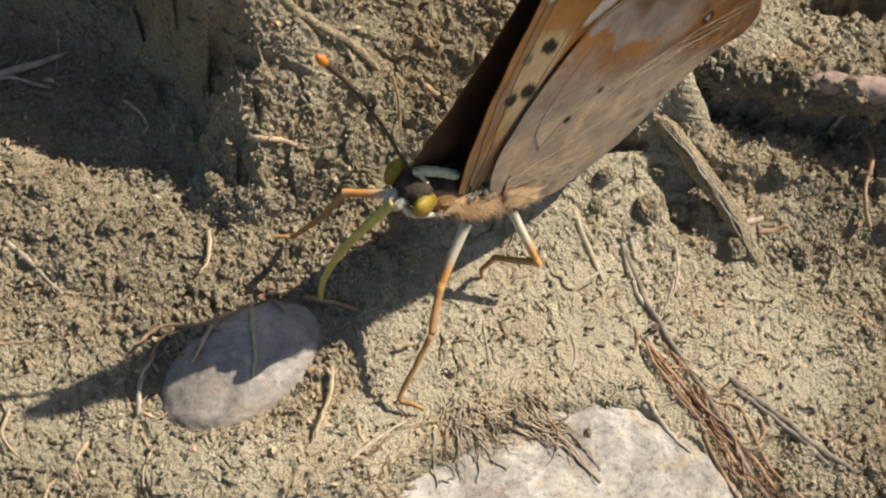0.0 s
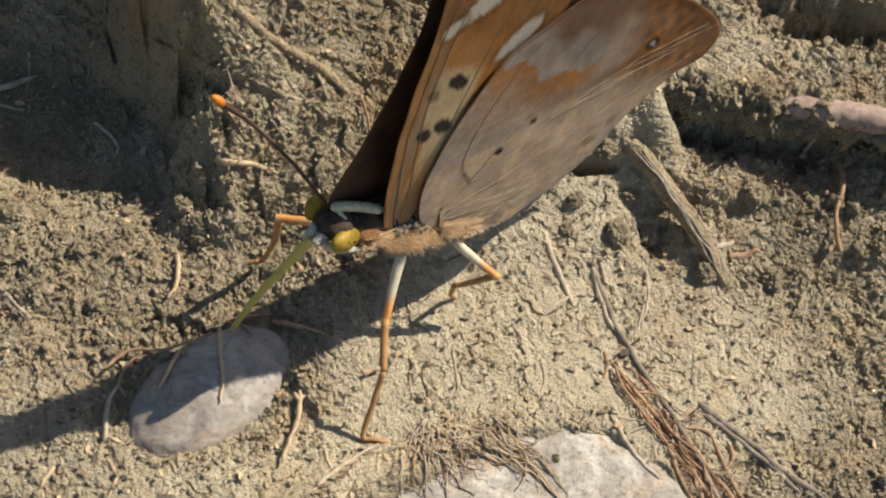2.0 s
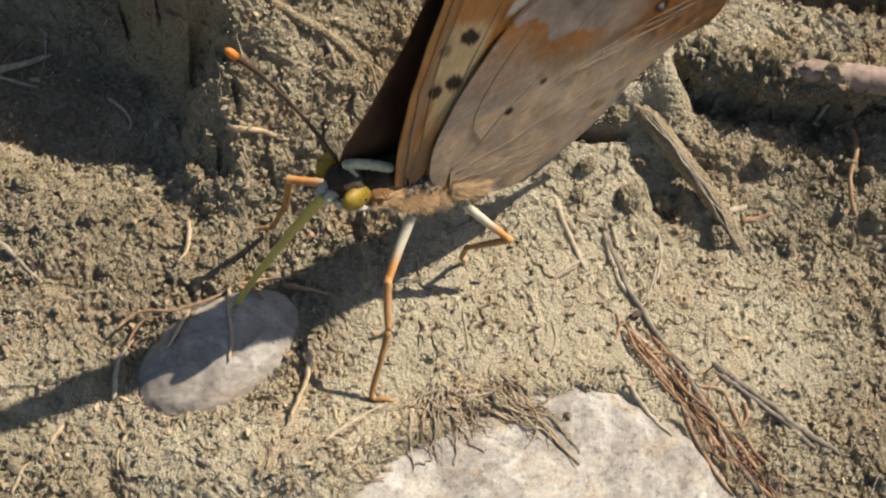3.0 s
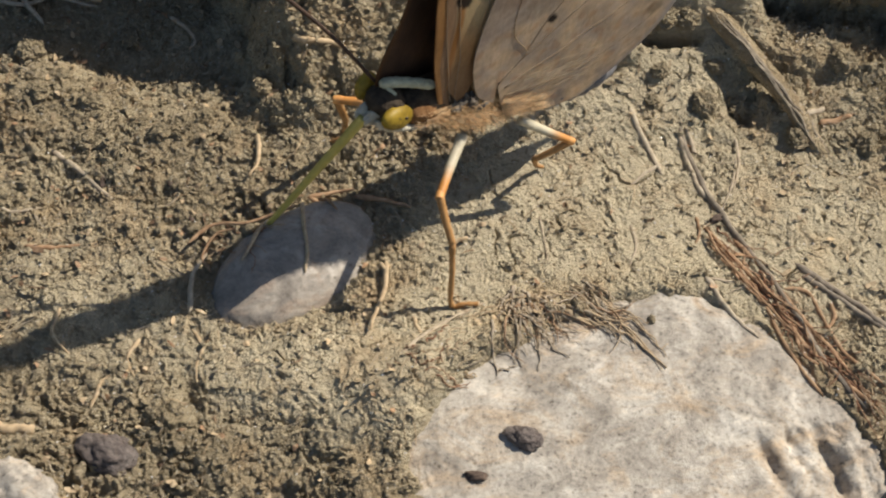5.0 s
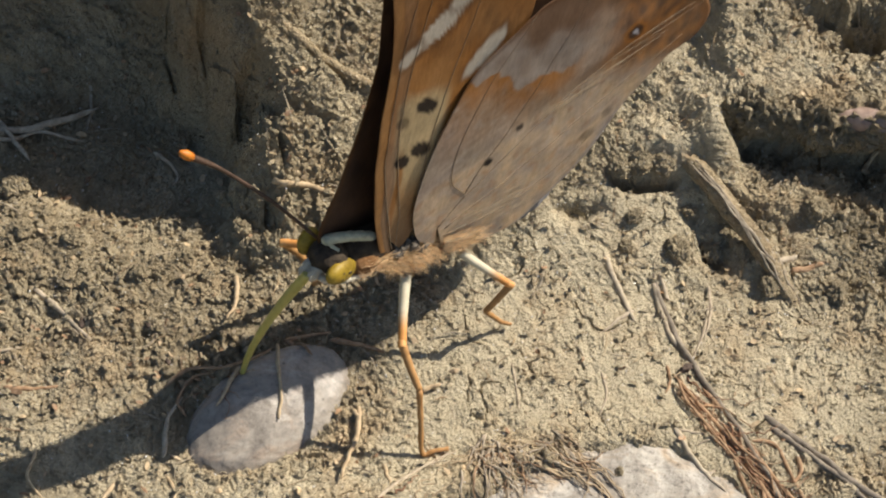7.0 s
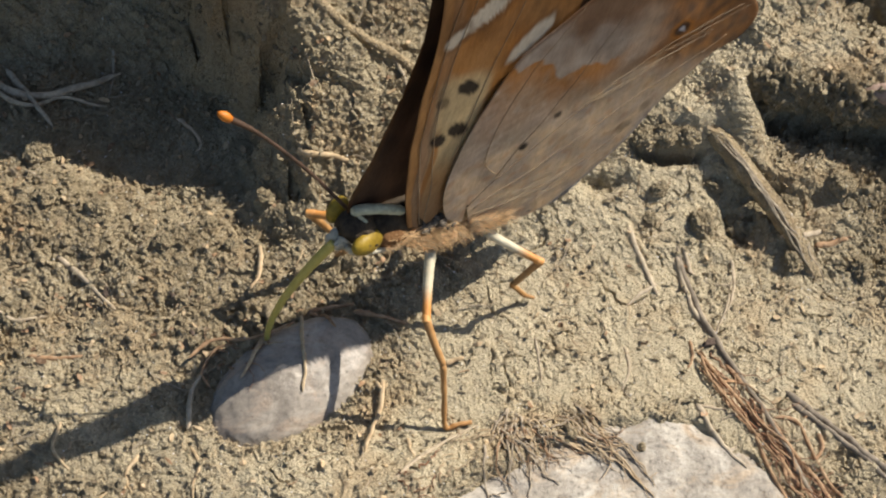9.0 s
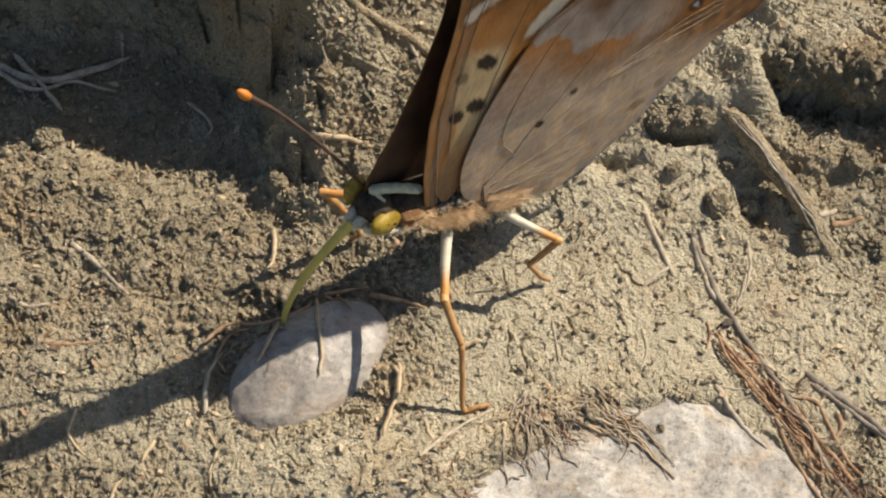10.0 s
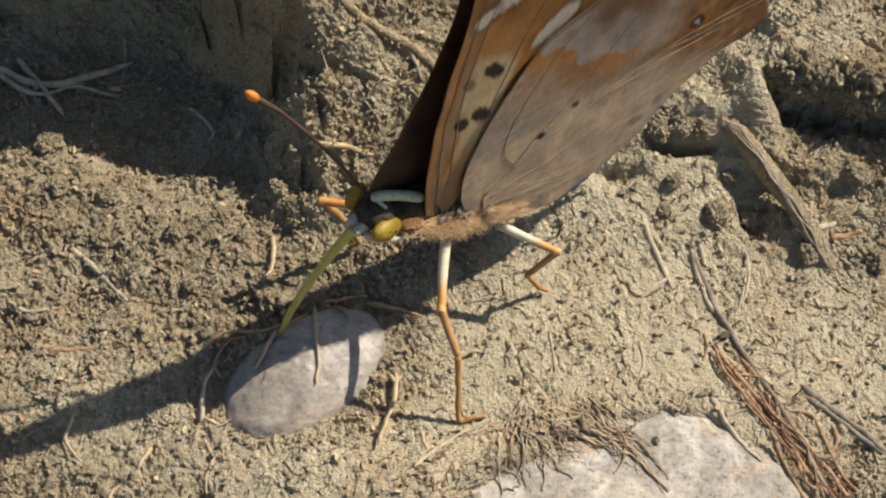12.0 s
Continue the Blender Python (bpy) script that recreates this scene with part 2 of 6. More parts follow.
def tube(bm, line, radius, sides=7, rough=0.0, rng=random, flat=1.0):
    """A closed tube along a line; radius: one number, or a function of 0..1."""
    size = radius if callable(radius) else (lambda u: radius)
    rings, n = [], len(line)
    side = None
    for i, p in enumerate(line):
        way = (line[min(i + 1, n - 1)] - line[max(i - 1, 0)]).normalized()
        if side is None:
            side = way.orthogonal().normalized()
        side = (side - way * side.dot(way)).normalized()
        other = way.cross(side)
        r = size(i / (n - 1))
        ring = []
        for k in range(sides):
            a = math.tau * k / sides
            q = r * (1 + rough * rng.uniform(-1, 1))
            ring.append(bm.verts.new(p + side * (q * math.cos(a)) + other * (q * flat * math.sin(a))))
        rings.append(ring)
    for a, b in zip(rings, rings[1:]):
        for k in range(sides):
            bm.faces.new((a[k], a[(k + 1) % sides], b[(k + 1) % sides], b[k]))
    bm.faces.new(rings[0][::-1])
    bm.faces.new(rings[-1])
    return bm


def lump(bm, place, radii, level=3, rough=0.1, wave=1.0, turn=None, seed=0.0):
    """An ellipsoid with an uneven surface."""
    made = bmesh.ops.create_icosphere(bm, subdivisions=level, radius=1.0)["verts"]
    for v in made:
        k = 1 + rough * noise.fractal(v.co * wave + Vector((seed, seed * 1.7, 3.1)), 0.7, 2.0, 4)
        q = Vector((v.co.x * radii[0], v.co.y * radii[1], v.co.z * radii[2])) * k
        v.co = (turn @ q if turn else q) + Vector(place)
    return bm


# -- terrain shape --
def hashed(ix, iy, seed):
    h = (ix.astype(np.int64) * 374761393 + iy.astype(np.int64) * 668265263 + seed * 974711) & 0xFFFFFFFF
    h = ((h ^ (h >> 13)) * 1274126177) & 0xFFFFFFFF
    return (h ^ (h >> 16)) & 0xFFFF


def swell(x, y, size, seed):
    """Gradient noise, about -0.7 to 0.7, with bumps of that size in millimetres."""
    x, y = np.asarray(x, float) / size + 91.3, np.asarray(y, float) / size + 57.7
    ix, iy = np.floor(x), np.floor(y)
    fx, fy = x - ix, y - iy
    u, v = fx * fx * fx * (fx * (fx * 6 - 15) + 10), fy * fy * fy * (fy * (fy * 6 - 15) + 10)
    total = 0.0
    for dx in (0, 1):
        for dy in (0, 1):
            a = hashed(ix + dx, iy + dy, seed) * (2 * np.pi / 65536)
            g = np.cos(a) * (fx - dx) + np.sin(a) * (fy - dy)
            total = total + g * (u if dx else 1 - u) * (v if dy else 1 - v)
    return total


def clods(x, y, size, seed):
    """Rounded clods with creases between them, 0 to 1."""
    x, y = np.asarray(x, float) / size + 41.7, np.asarray(y, float) / size + 33.1
    ix, iy = np.floor(x), np.floor(y)
    best = np.full(np.shape(x), 9.0)
    for dx in (-1, 0, 1):
        for dy in (-1, 0, 1):
            h = hashed(ix + dx, iy + dy, seed)
            px, py = ix + dx + (h & 255) / 256, iy + dy + (h >> 8) / 256
            best = np.minimum(best, (px - x) ** 2 + (py - y) ** 2)
    return np.sqrt(np.clip(1 - best, 0, 1))


def chips(x, y, size, seed):
    """Broken clay: flat facets, each with a height and a tilt of its own, about -1 to 1."""
    x, y = np.asarray(x, float) / size + 23.9, np.asarray(y, float) / size + 71.3
    ix, iy = np.floor(x), np.floor(y)
    best, cx, cy, mx, my = np.full(np.shape(x), 9.0), ix, iy, x, y
    for dx in (-1, 0, 1):
        for dy in (-1, 0, 1):
            h = hashed(ix + dx, iy + dy, seed)
            px, py = ix + dx + (h & 255) / 256, iy + dy + (h >> 8) / 256
            d = (px - x) ** 2 + (py - y) ** 2
            near = d < best
            cx, cy, mx, my = np.where(near, ix + dx, cx), np.where(near, iy + dy, cy), np.where(near, px, mx), np.where(near, py, my)
            best = np.minimum(best, d)
    h, g = hashed(cx, cy, seed + 13), hashed(cx, cy, seed + 17)
    return 0.6 * (h / 32768 - 1) + 1.1 * (((g & 255) / 128 - 1) * (x - mx) + ((g >> 8) / 128 - 1) * (y - my))


def grains(x, y, size, seed):
    """Round grains of many sizes lying side by side, 0 to 0.7."""
    x, y = np.asarray(x, float) / size + 17.3, np.asarray(y, float) / size + 83.9
    ix, iy = np.floor(x), np.floor(y)
    best = np.zeros(np.shape(x))
    for dx in (-1, 0, 1):
        for dy in (-1, 0, 1):
            h, g = hashed(ix + dx, iy + dy, seed), hashed(ix + dx, iy + dy, seed + 29)
            px, py = ix + dx + (h & 255) / 256, iy + dy + (h >> 8) / 256
            r = 0.2 + 0.5 * (g & 255) / 256
            best = np.maximum(best, np.sqrt(np.clip(r * r - (px - x) ** 2 - (py - y) ** 2, 0, 1)))
    return best


def step(a, b, v):
    k = np.clip((v - a) / (b - a), 0, 1)
    return k * k * (3 - 2 * k)


def heap(x, y, cx, cy, rx, ry, turn=0.0):
    c, s = np.cos(np.radians(turn)), np.sin(np.radians(turn))
    u, v = ((x - cx) * c + (y - cy) * s) / rx, ((y - cy) * c - (x - cx) * s) / ry
    return np.exp(-(u * u + v * v))


def nook(x, y, cx, cy, rx, ry, turn=0.0):
    """A hollow under a lip: it slopes in gently from the front and ends at a steep back."""
    c, s = np.cos(np.radians(turn)), np.sin(np.radians(turn))
    u, v = ((x - cx) * c + (y - cy) * s) / rx, ((y - cy) * c - (x - cx) * s) / ry
    u, v = u + 0.35 * swell(x, y, 1.6, 84), v + 0.4 * swell(x, y, 1.1, 83) + 0.12 * chips(x, y, 0.8, 85)
    return np.exp(-np.abs(u) ** 2.6) * np.where(v < 0, np.exp(-v * v), 1 - step(0.1, 0.8, v))


def rock_plan(x, y):
    """How far out a place lies on the flat rock's outline: below 1 within it."""
    u, v = x - 28.8, y + 15.0
    p, q = u * 0.927 + v * 0.375, v * 0.927 - u * 0.375
    p = p + 0.22 * q
    p = np.where(p < 0, p / (1 + 0.42 * np.clip((8 - q) / 10, 0, 1.3)), p) + 0.9 * swell(x, y, 5, 71)
    q = q + 0.9 * swell(x, y, 4, 72)
    return (np.abs(p / 14.0) ** 4 + np.abs(q / 11.6) ** 4) ** 0.25


def form(x, y):
    """The large shape of the bank, in millimetres."""
    ridge = 5.0 - 0.34 * (y - 16.2) + 2.4 * np.exp(-(((y - 22) / 3.5) ** 2)) - 0.8 * step(25, 30, y) + 1.4 * swell(x, y, 6, 3) + 0.5 * swell(x, y, 2.2, 4)
    over = x - ridge + 1.2 * chips(x + 0.3 * y, y, 2.6, 51)
    mound = np.clip(0.85 * (np.minimum(y, 42) - 11) - 0.3 * np.clip(over, 0, 60), 0, 40) * step(-4.2, 1.4, over)
    mound = mound * step(11, 14, y)
    hollow = -2.2 * heap(x, y, -6, 21, 7, 7)
    slope = 0.25 * np.clip(np.minimum(y, 42) - 10, 0, 40) * step(14, 24, x)
    ledge = 2.4 * step(23.6, 25.6, y + 0.16 * (x - 40) + 1.5 * swell(x, y, 5, 5)) * step(39, 42, x)
    rib = 2.6 * heap(x, y, 40.0, 22.8, 1.5, 4.2, 14) + 1.6 * heap(x, y, 37.2, 21.6, 3.0, 1.7, -10)
    hole = 1 + 0.3 * chips(x, y, 1.6, 81) + 0.35 * swell(x, y, 1.4, 82)
    pits = -3.0 * nook(x, y, 44.8, 22.4, 2.8, 1.8, -12) - 2.3 * nook(x, y, 51.5, 20.9, 3.8, 1.7, -10) - 2.6 * nook(x, y, 34.4, 19.2, 2.2, 0.75, -4)
    pits = pits - 1.6 * heap(x, y, 45, 15.2, 6, 1.2, -8) - 1.6 * nook(x, y, 40.2, 13.4, 1.6, 1.6, -50) - 1.3 * nook(x, y, 29.3, 16.9, 1.6, 0.9, 10)
    pits = pits - 4.0 * nook(x, y, 56.0, 30.5, 6.5, 2.2, -8)
    pits = pits * hole
    shelf = 1.5 * heap(x, y, 47.5, 14.8, 5.0, 1.7, -12) + 0.8 * heap(x, y, 41, 17.2, 3, 1.2, -20)
    front = 0.9 * heap(x, y, 5.5, -8.6, 5.0, 3.2, 10) - 1.3 * heap(x, y, -1.9, -10.2, 0.8, 2.2, 8) - 0.6 * heap(x, y, 1.6, -11.8, 3.2, 1.3, -10)
    left = 1.3 * heap(x, y, -15, 17, 5, 4) + 0.8 * heap(x, y, -3, 11, 5, 3)
    # unseen rise beyond the upper left, added to cast shade into the hollow
    back = 20 * step(33, 46, y) * (1 - step(-4, 4, x))
    bank = 0.6 * np.clip(y - 42, 0, 400)
    bed = -1.3 * heap(x, y, 5.6, -0.3, 5.2, 3.2, 40) + 0.8 * heap(x, y, 2.6, 3.0, 4.0, 1.5, 40)
    plan = rock_plan(x, y) + 0.05 * swell(x, y, 2.4, 73)
    silted = 1 - step(35, 41, x)
    under = -5.0 * (1 - step(0.9 - 0.3 * silted, 0.98, plan)) + 0.6 * silted * np.exp(-(((plan - 1.0) / 0.17) ** 2))
    under = under + 2.3 * heap(x, y, 13.2, -9.8, 5.2, 3.2, 25)
    # more unseen height, added so that the hollow's shade reaches further down
    back = back + 8 * heap(x, y, 3.0, 31.5, 5.0, 3.5) + 7 * step(28, 37, y) * (1 - step(5, 13, x))
    return np.maximum(mound, slope + ledge + rib) + shelf + hollow + pits + front + left + back + bank + bed + under


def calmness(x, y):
    """1 where the clay is smooth and coloured paler, 0 where it is crumbly."""
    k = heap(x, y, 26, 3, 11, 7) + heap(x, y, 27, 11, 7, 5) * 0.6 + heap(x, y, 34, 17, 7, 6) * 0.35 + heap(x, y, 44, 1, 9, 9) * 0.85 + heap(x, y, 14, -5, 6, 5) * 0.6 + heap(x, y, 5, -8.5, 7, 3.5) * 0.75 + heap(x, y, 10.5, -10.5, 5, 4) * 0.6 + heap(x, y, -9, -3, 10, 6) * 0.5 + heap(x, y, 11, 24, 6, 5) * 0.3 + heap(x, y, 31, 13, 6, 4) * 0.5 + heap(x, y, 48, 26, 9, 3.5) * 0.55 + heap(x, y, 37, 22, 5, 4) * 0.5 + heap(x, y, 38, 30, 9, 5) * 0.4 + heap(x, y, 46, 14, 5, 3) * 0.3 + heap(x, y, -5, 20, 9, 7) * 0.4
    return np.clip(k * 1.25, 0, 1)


def ground_at(x, y):
    """The soil's height over the plan, in millimetres."""
    x, y = np.asarray(x, float), np.asarray(y, float)
    near = np.exp(-(np.maximum(np.hypot(x - 18, y - 10) - 70, 0) / 60) ** 2)
    calm = calmness(x, y)
    rough = (1 - 0.85 * calm) * (0.62 + 0.6 * step(-0.3, 0.35, swell(x, y, 5.0, 43)))
    shape = form(x, y)
    z = shape * near
    x, y = x + 0.75 * shape, y + 0.5 * shape  # so that steep faces are as broken as flat ones
    wx, wy = x + 0.9 * swell(x, y, 3, 11) + 0.4 * swell(x, y, 1.1, 13), y + 0.9 * swell(x, y, 3, 12) + 0.4 * swell(x, y, 1.1, 14)
    z = z + rough * (1.1 * swell(x, y, 9, 21) + 0.9 * swell(x, y, 4.2, 22))
    lumps = 0.5 * (clods(wx, wy, 3.3, 31) - 0.75) + 0.16 * (clods(wx, wy, 1.4, 32) - 0.75)
    lumps = lumps + 0.3 * chips(wx, wy, 2.3, 34) + 0.21 * chips(wx, wy, 1.05, 35) + 0.16 * chips(wx, wy, 0.5, 36)
    z = z + rough * lumps
    patch = 0.35 + 1.3 * step(-0.35, 0.4, swell(x, y, 3.4, 26))
    fine = 0.6 * swell(x, y, 1.7, 23) + 0.3 * swell(x, y, 0.8, 24) + 0.3 * swell(x, y, 0.4, 25)
    fine = fine + 0.75 * (grains(wx, wy, 0.95, 27) - 0.3) + 0.6 * (grains(x, y, 0.48, 28) - 0.3) + 0.4 * (grains(x, y, 0.3, 29) - 0.3)
    z = z + (0.055 * patch + 0.34 * rough) * fine + 0.075 * patch * calm * chips(wx * 1.2 + 0.7 * wy, wy * 0.8 - 0.5 * wx, 0.7, 37) + (0.02 + 0.035 * rough) * (chips(x * 1.3 + 0.5 * y, y * 0.8 - 0.4 * x, 0.36, 39) + chips(x, y, 0.3, 38))
    crack = np.abs(swell(wx * 1.2 + 0.5 * wy, wy * 0.7 - 0.3 * wx, 3.6, 41)) + 0.3 * step(-0.25, 0.15, swell(x, y, 4, 42))
    z = z - 0.4 * np.exp(-((crack / 0.016) ** 2)) * calm
    split = np.abs(swell(wx * 0.8 - 0.6 * wy, wy * 1.2 + 0.2 * wx, 1.9, 44)) + 0.3 * step(-0.2, 0.2, swell(x, y, 2.6, 45))
    along, across = 0.5 * wx - 0.87 * wy, 0.87 * wx + 0.5 * wy
    z = z + calm * (0.16 * swell(across, along * 0.3, 1.1, 46) + 0.1 * np.abs(swell(across, along * 0.35, 0.55, 47)))
    z = z - 0.2 * np.exp(-((split / 0.022) ** 2)) * calm
    return z


# -- end of terrain shape --
# ---- the ground: one sheet, fine where the camera looks, out to the horizon ----
def stretched(low, high, fine, reach):
    mid = np.arange(low, high + fine / 2, fine)
    out, d, pos = [], fine, 0.0
    while pos < reach:
        d *= 1.22
        pos += d
        out.append(pos)
    out = np.array(out)
    return np.concatenate([low - out[::-1], mid, high + out])


def build_ground():
    xs, ys = stretched(-24, 62, 0.1, 30000), stretched(-22, 42, 0.1, 30000)
    gx, gy = np.meshgrid(xs, ys)
    gz = ground_at(gx, gy)
    inside = (gx > -25) & (gx < 63) & (gy > -23) & (gy < 43)
    px = gx + inside * (0.1 * swell(gx, gy, 0.8, 61) + 0.4 * swell(gx, gy, 2.2, 62))
    py = gy + inside * (0.1 * swell(gx, gy, 0.8, 63) + 0.4 * swell(gx, gy, 2.2, 64))
    n, m = gx.shape
    index = np.arange(n * m).reshape(n, m)
    quads = np.stack([index[:-1, :-1], index[:-1, 1:], index[1:, 1:], index[1:, :-1]], -1).reshape(-1, 4)
    verts = np.stack([px, py, gz], -1).reshape(-1, 3) * MM
    mesh = bpy.data.meshes.new("ground")
    mesh.vertices.add(len(verts))
    mesh.vertices.foreach_set("co", verts.ravel())
    mesh.loops.add(quads.size)
    mesh.loops.foreach_set("vertex_index", quads.ravel())
    mesh.polygons.add(len(quads))
    mesh.polygons.foreach_set("loop_start", np.arange(0, quads.size, 4))
    mesh.polygons.foreach_set("use_smooth", np.zeros(len(quads), bool))
    mesh.update(calc_edges=True)
    mesh.materials.append(SOIL)
    smoothed = calmness(gx, gy).ravel()
    layer = mesh.color_attributes.new("smoothed", "FLOAT_COLOR", "POINT")
    layer.data.foreach_set("color", np.stack([smoothed, smoothed, smoothed, np.ones_like(smoothed)], -1).astype(np.float32).ravel())
    tagged(new("ground", mesh), "crumbly dry grey-brown clay bank with cracks", "ground", kind="structure")


build_ground()


# ---- stones ----
def build_rock():
    """A flat pale stone that lies flush in the soil."""
    dents = ((10.3, 0.4, 1.1), (11.7, -1.1, 1.3), (9.1, 1.7, 0.7), (6.8, 0.5, 0.6), (12.8, 0.7, 0.8), (-4.1, 1.4, 0.5))  # x, y, radius
    bm = bmesh.new()
    bmesh.ops.create_icosphere(bm, subdivisions=7, radius=1.0)
    for v in bm.verts:
        n = v.co.copy()
        wide = math.hypot(n.x, n.y)
        if wide > 1e-6:  # a rounded slab: a four-cornered plan, flat above
            a, b = n.x / wide, n.y / wide
            square = (abs(a) ** 4 + abs(b) ** 4) ** -0.25
            reach = wide**0.55 * square
            p, q = a * reach * 14.3, b * reach * 11.9
        else:
            p = q = 0.0
        if p < 0:  # broader on one side
            p *= 1 + 0.42 * min(max((8 - q) / 10, 0), 1.3)
        p -= 0.22 * q
        z = 2.4 * math.copysign(abs(n.z) ** 0.22, n.z)
        c = Vector((p * 0.927 - q * 0.375, q * 0.927 + p * 0.375, z))
        c += Vector((0, 0, 0.4 * noise.fractal(c * 0.11, 0.9, 2.1, 6) + 0.09 * noise.fractal(c * 0.7, 0.7, 2.1, 6)))
        c += Vector((n.x, n.y, 0)) * 0.5 * noise.fractal(c * 0.35, 0.8, 2.0, 5)
        if n.z > 0:
            c.z -= sum(0.4 * r * math.exp(-(((c.x - x) / r) ** 2 + ((c.y - y) / (0.6 * r)) ** 2)) for x, y, r in dents)
            for ax, ay, bx, by, wide, deep in ((7.9, 0.4, 9.7, -4.6, 0.5, 0.75), (12.0, 1.0, 13.4, -4.0, 0.55, 0.8), (10.0, 0.6, 11.6, -3.4, 0.35, 0.4)):
                d = Vector((bx - ax, by - ay))  # worn grooves between the knuckles of the stone
                k = ((c.x - ax) * d.x + (c.y - ay) * d.y) / d.length_squared
                off = abs((c.x - ax) * d.y - (c.y - ay) * d.x) / d.length
                if -0.2 < k < 1.2:
                    c.z -= deep * math.exp(-((off / wide) ** 2)) * min(1.0, (k + 0.2) * 3, (1.2 - k) * 3)
            if c.x > 8 and c.y < 1.5:
                c.z += 0.35 * min(1.0, (c.x - 8) / 2) * noise.fractal(c * 0.8 + Vector((9, 0, 0)), 0.7, 2.0, 4)
        v.co = c
    ob = part("rock", bm, ROCK)
    ob.location = Vector((28.8, -15.0, -2.1)) * MM
    tagged(ob, "large pale limestone lying flush in the clay", "rock")


def build_pebble():
    bm = bmesh.new()
    lump(bm, (0, 0, 0), (7.0, 4.1, 2.05), 6, 0.08, 0.7, Matrix.Rotation(radians(38), 3, "Z") @ Matrix.Rotation(radians(14), 3, "X"), 2.3)
    for v in bm.verts:
        along = (v.co.x * 0.8 + v.co.y * 0.6) / 7.4
        v.co.z -= 0.5 * max(-along, 0) ** 2
        v.co += v.co.normalized() * 0.05 * noise.fractal(v.co * 1.5, 0.8, 2.0, 4)
    ob = part("pebble", bm, PEBBLE)
    ob.location = Vector((5.25, 0.05, -0.45)) * MM
    tagged(ob, "smooth grey oval pebble half buried in clay", "pebble")


build_rock()
build_pebble()

# ---- the butterfly ----
REST = Vector((16.07, 8.45, 8.0))
FORE, LEFT, ABOVE = Vector((-0.804, -0.472, 0.362)), Vector((0.561, -0.805, 0.195)), Vector((0.199, 0.36, 0.912))
REST_TURN = Matrix((FORE, LEFT, ABOVE)).transposed()
# seconds; shift in millimetres; turn about the world's axes in degrees
SWAY = [
    (0, 5.99, 1.16, 0.02, -5.6, 8.3, 2.2),
    (0.5, 5.79, 1.33, -0.03, -5.4, 7.9, 1.4),
    (1, 5.62, 0.71, 0.50, -5.4, 6.9, -0.7),
    (1.5, 3.59, -0.06, 1.08, -3.6, 1.8, -1.6),
    (2, 3.69, 0.23, 0.69, -3.9, 1.9, -1.5),
    (2.5, 4.26, 0.93, 0.15, -4.0, 3.5, -1.5),
    (2.7, 4.30, 0.45, 0.17, -1.5, 4.7, -0.9),
    (4.3, 2.36, -1.46, 0.55, -2.2, 1.0, 0.0),
    (4.5, 2.20, -1.41, 0.58, -1.9, 1.6, 0.6),
    (5, 2.19, -1.35, 0.42, -1.4, -3.2, -3.0),
    (5.5, 2.31, -0.71, -0.06, -0.3, -3.1, -2.8),
    (6, 2.37, -0.22, -0.62, -0.7, -2.8, -2.5),
    (6.5, -1.06, -0.69, 0.92, 2.1, -10.6, 0.5),
    (7, -0.08, -0.34, 0.90, 2.3, -3.3, 2.1),
    (7.2, 0.00, -0.16, 0.71, 3.2, -3.5, 1.1),
    (8.8, -0.03, -0.29, 0.50, 0.9, -1.3, -1.7),
    (9, 0.04, -0.28, 0.55, 1.9, -1.2, -1.8),
    (9.5, 0.04, -0.15, 0.32, 1.3, -0.5, -1.3),
    (10, 0.04, 0.17, 0.01, 1.0, -1.2, -1.4),
    (10.5, 0.01, -0.00, -0.02, -0.1, -0.1, -0.1),
    (11, 0.09, 0.06, -0.15, -1.0, 1.0, 0.8),
    (11.5, 0.01, 0.09, 0.01, -1.4, 1.0, 1.1),
    (12, 0.07, 0.19, -0.10, -1.2, 1.2, -0.8),
]
butterfly = tagged(empty("butterfly"), "brown and orange butterfly with closed wings drinking at a pebble", "butterfly")


def body_pose(row):
    t, dx, dy, dz, rx, ry, rz = row
    v = Vector((radians(rx), radians(ry), radians(rz)))
    turn = Matrix.Rotation(v.length, 3, v.normalized()) @ REST_TURN if v.length else REST_TURN.copy()
    m = turn.to_quaternion().to_matrix().to_4x4()
    m.translation = (REST + Vector((dx, dy, dz))) * MM
    return m


def fan(hinge, outline, steps_out):
    """Points of a wing in its plane: a fan from the hinge to a smooth outline."""
    rim = spline([(*p, 0) for p in outline], 12)
    grid = []
    for i in range(1, steps_out + 1):
        r = i / steps_out
        grid.append([(hinge[0] + (p.x - hinge[0]) * r, hinge[1] + (p.y - hinge[1]) * r, r) for p in rim])
    return grid


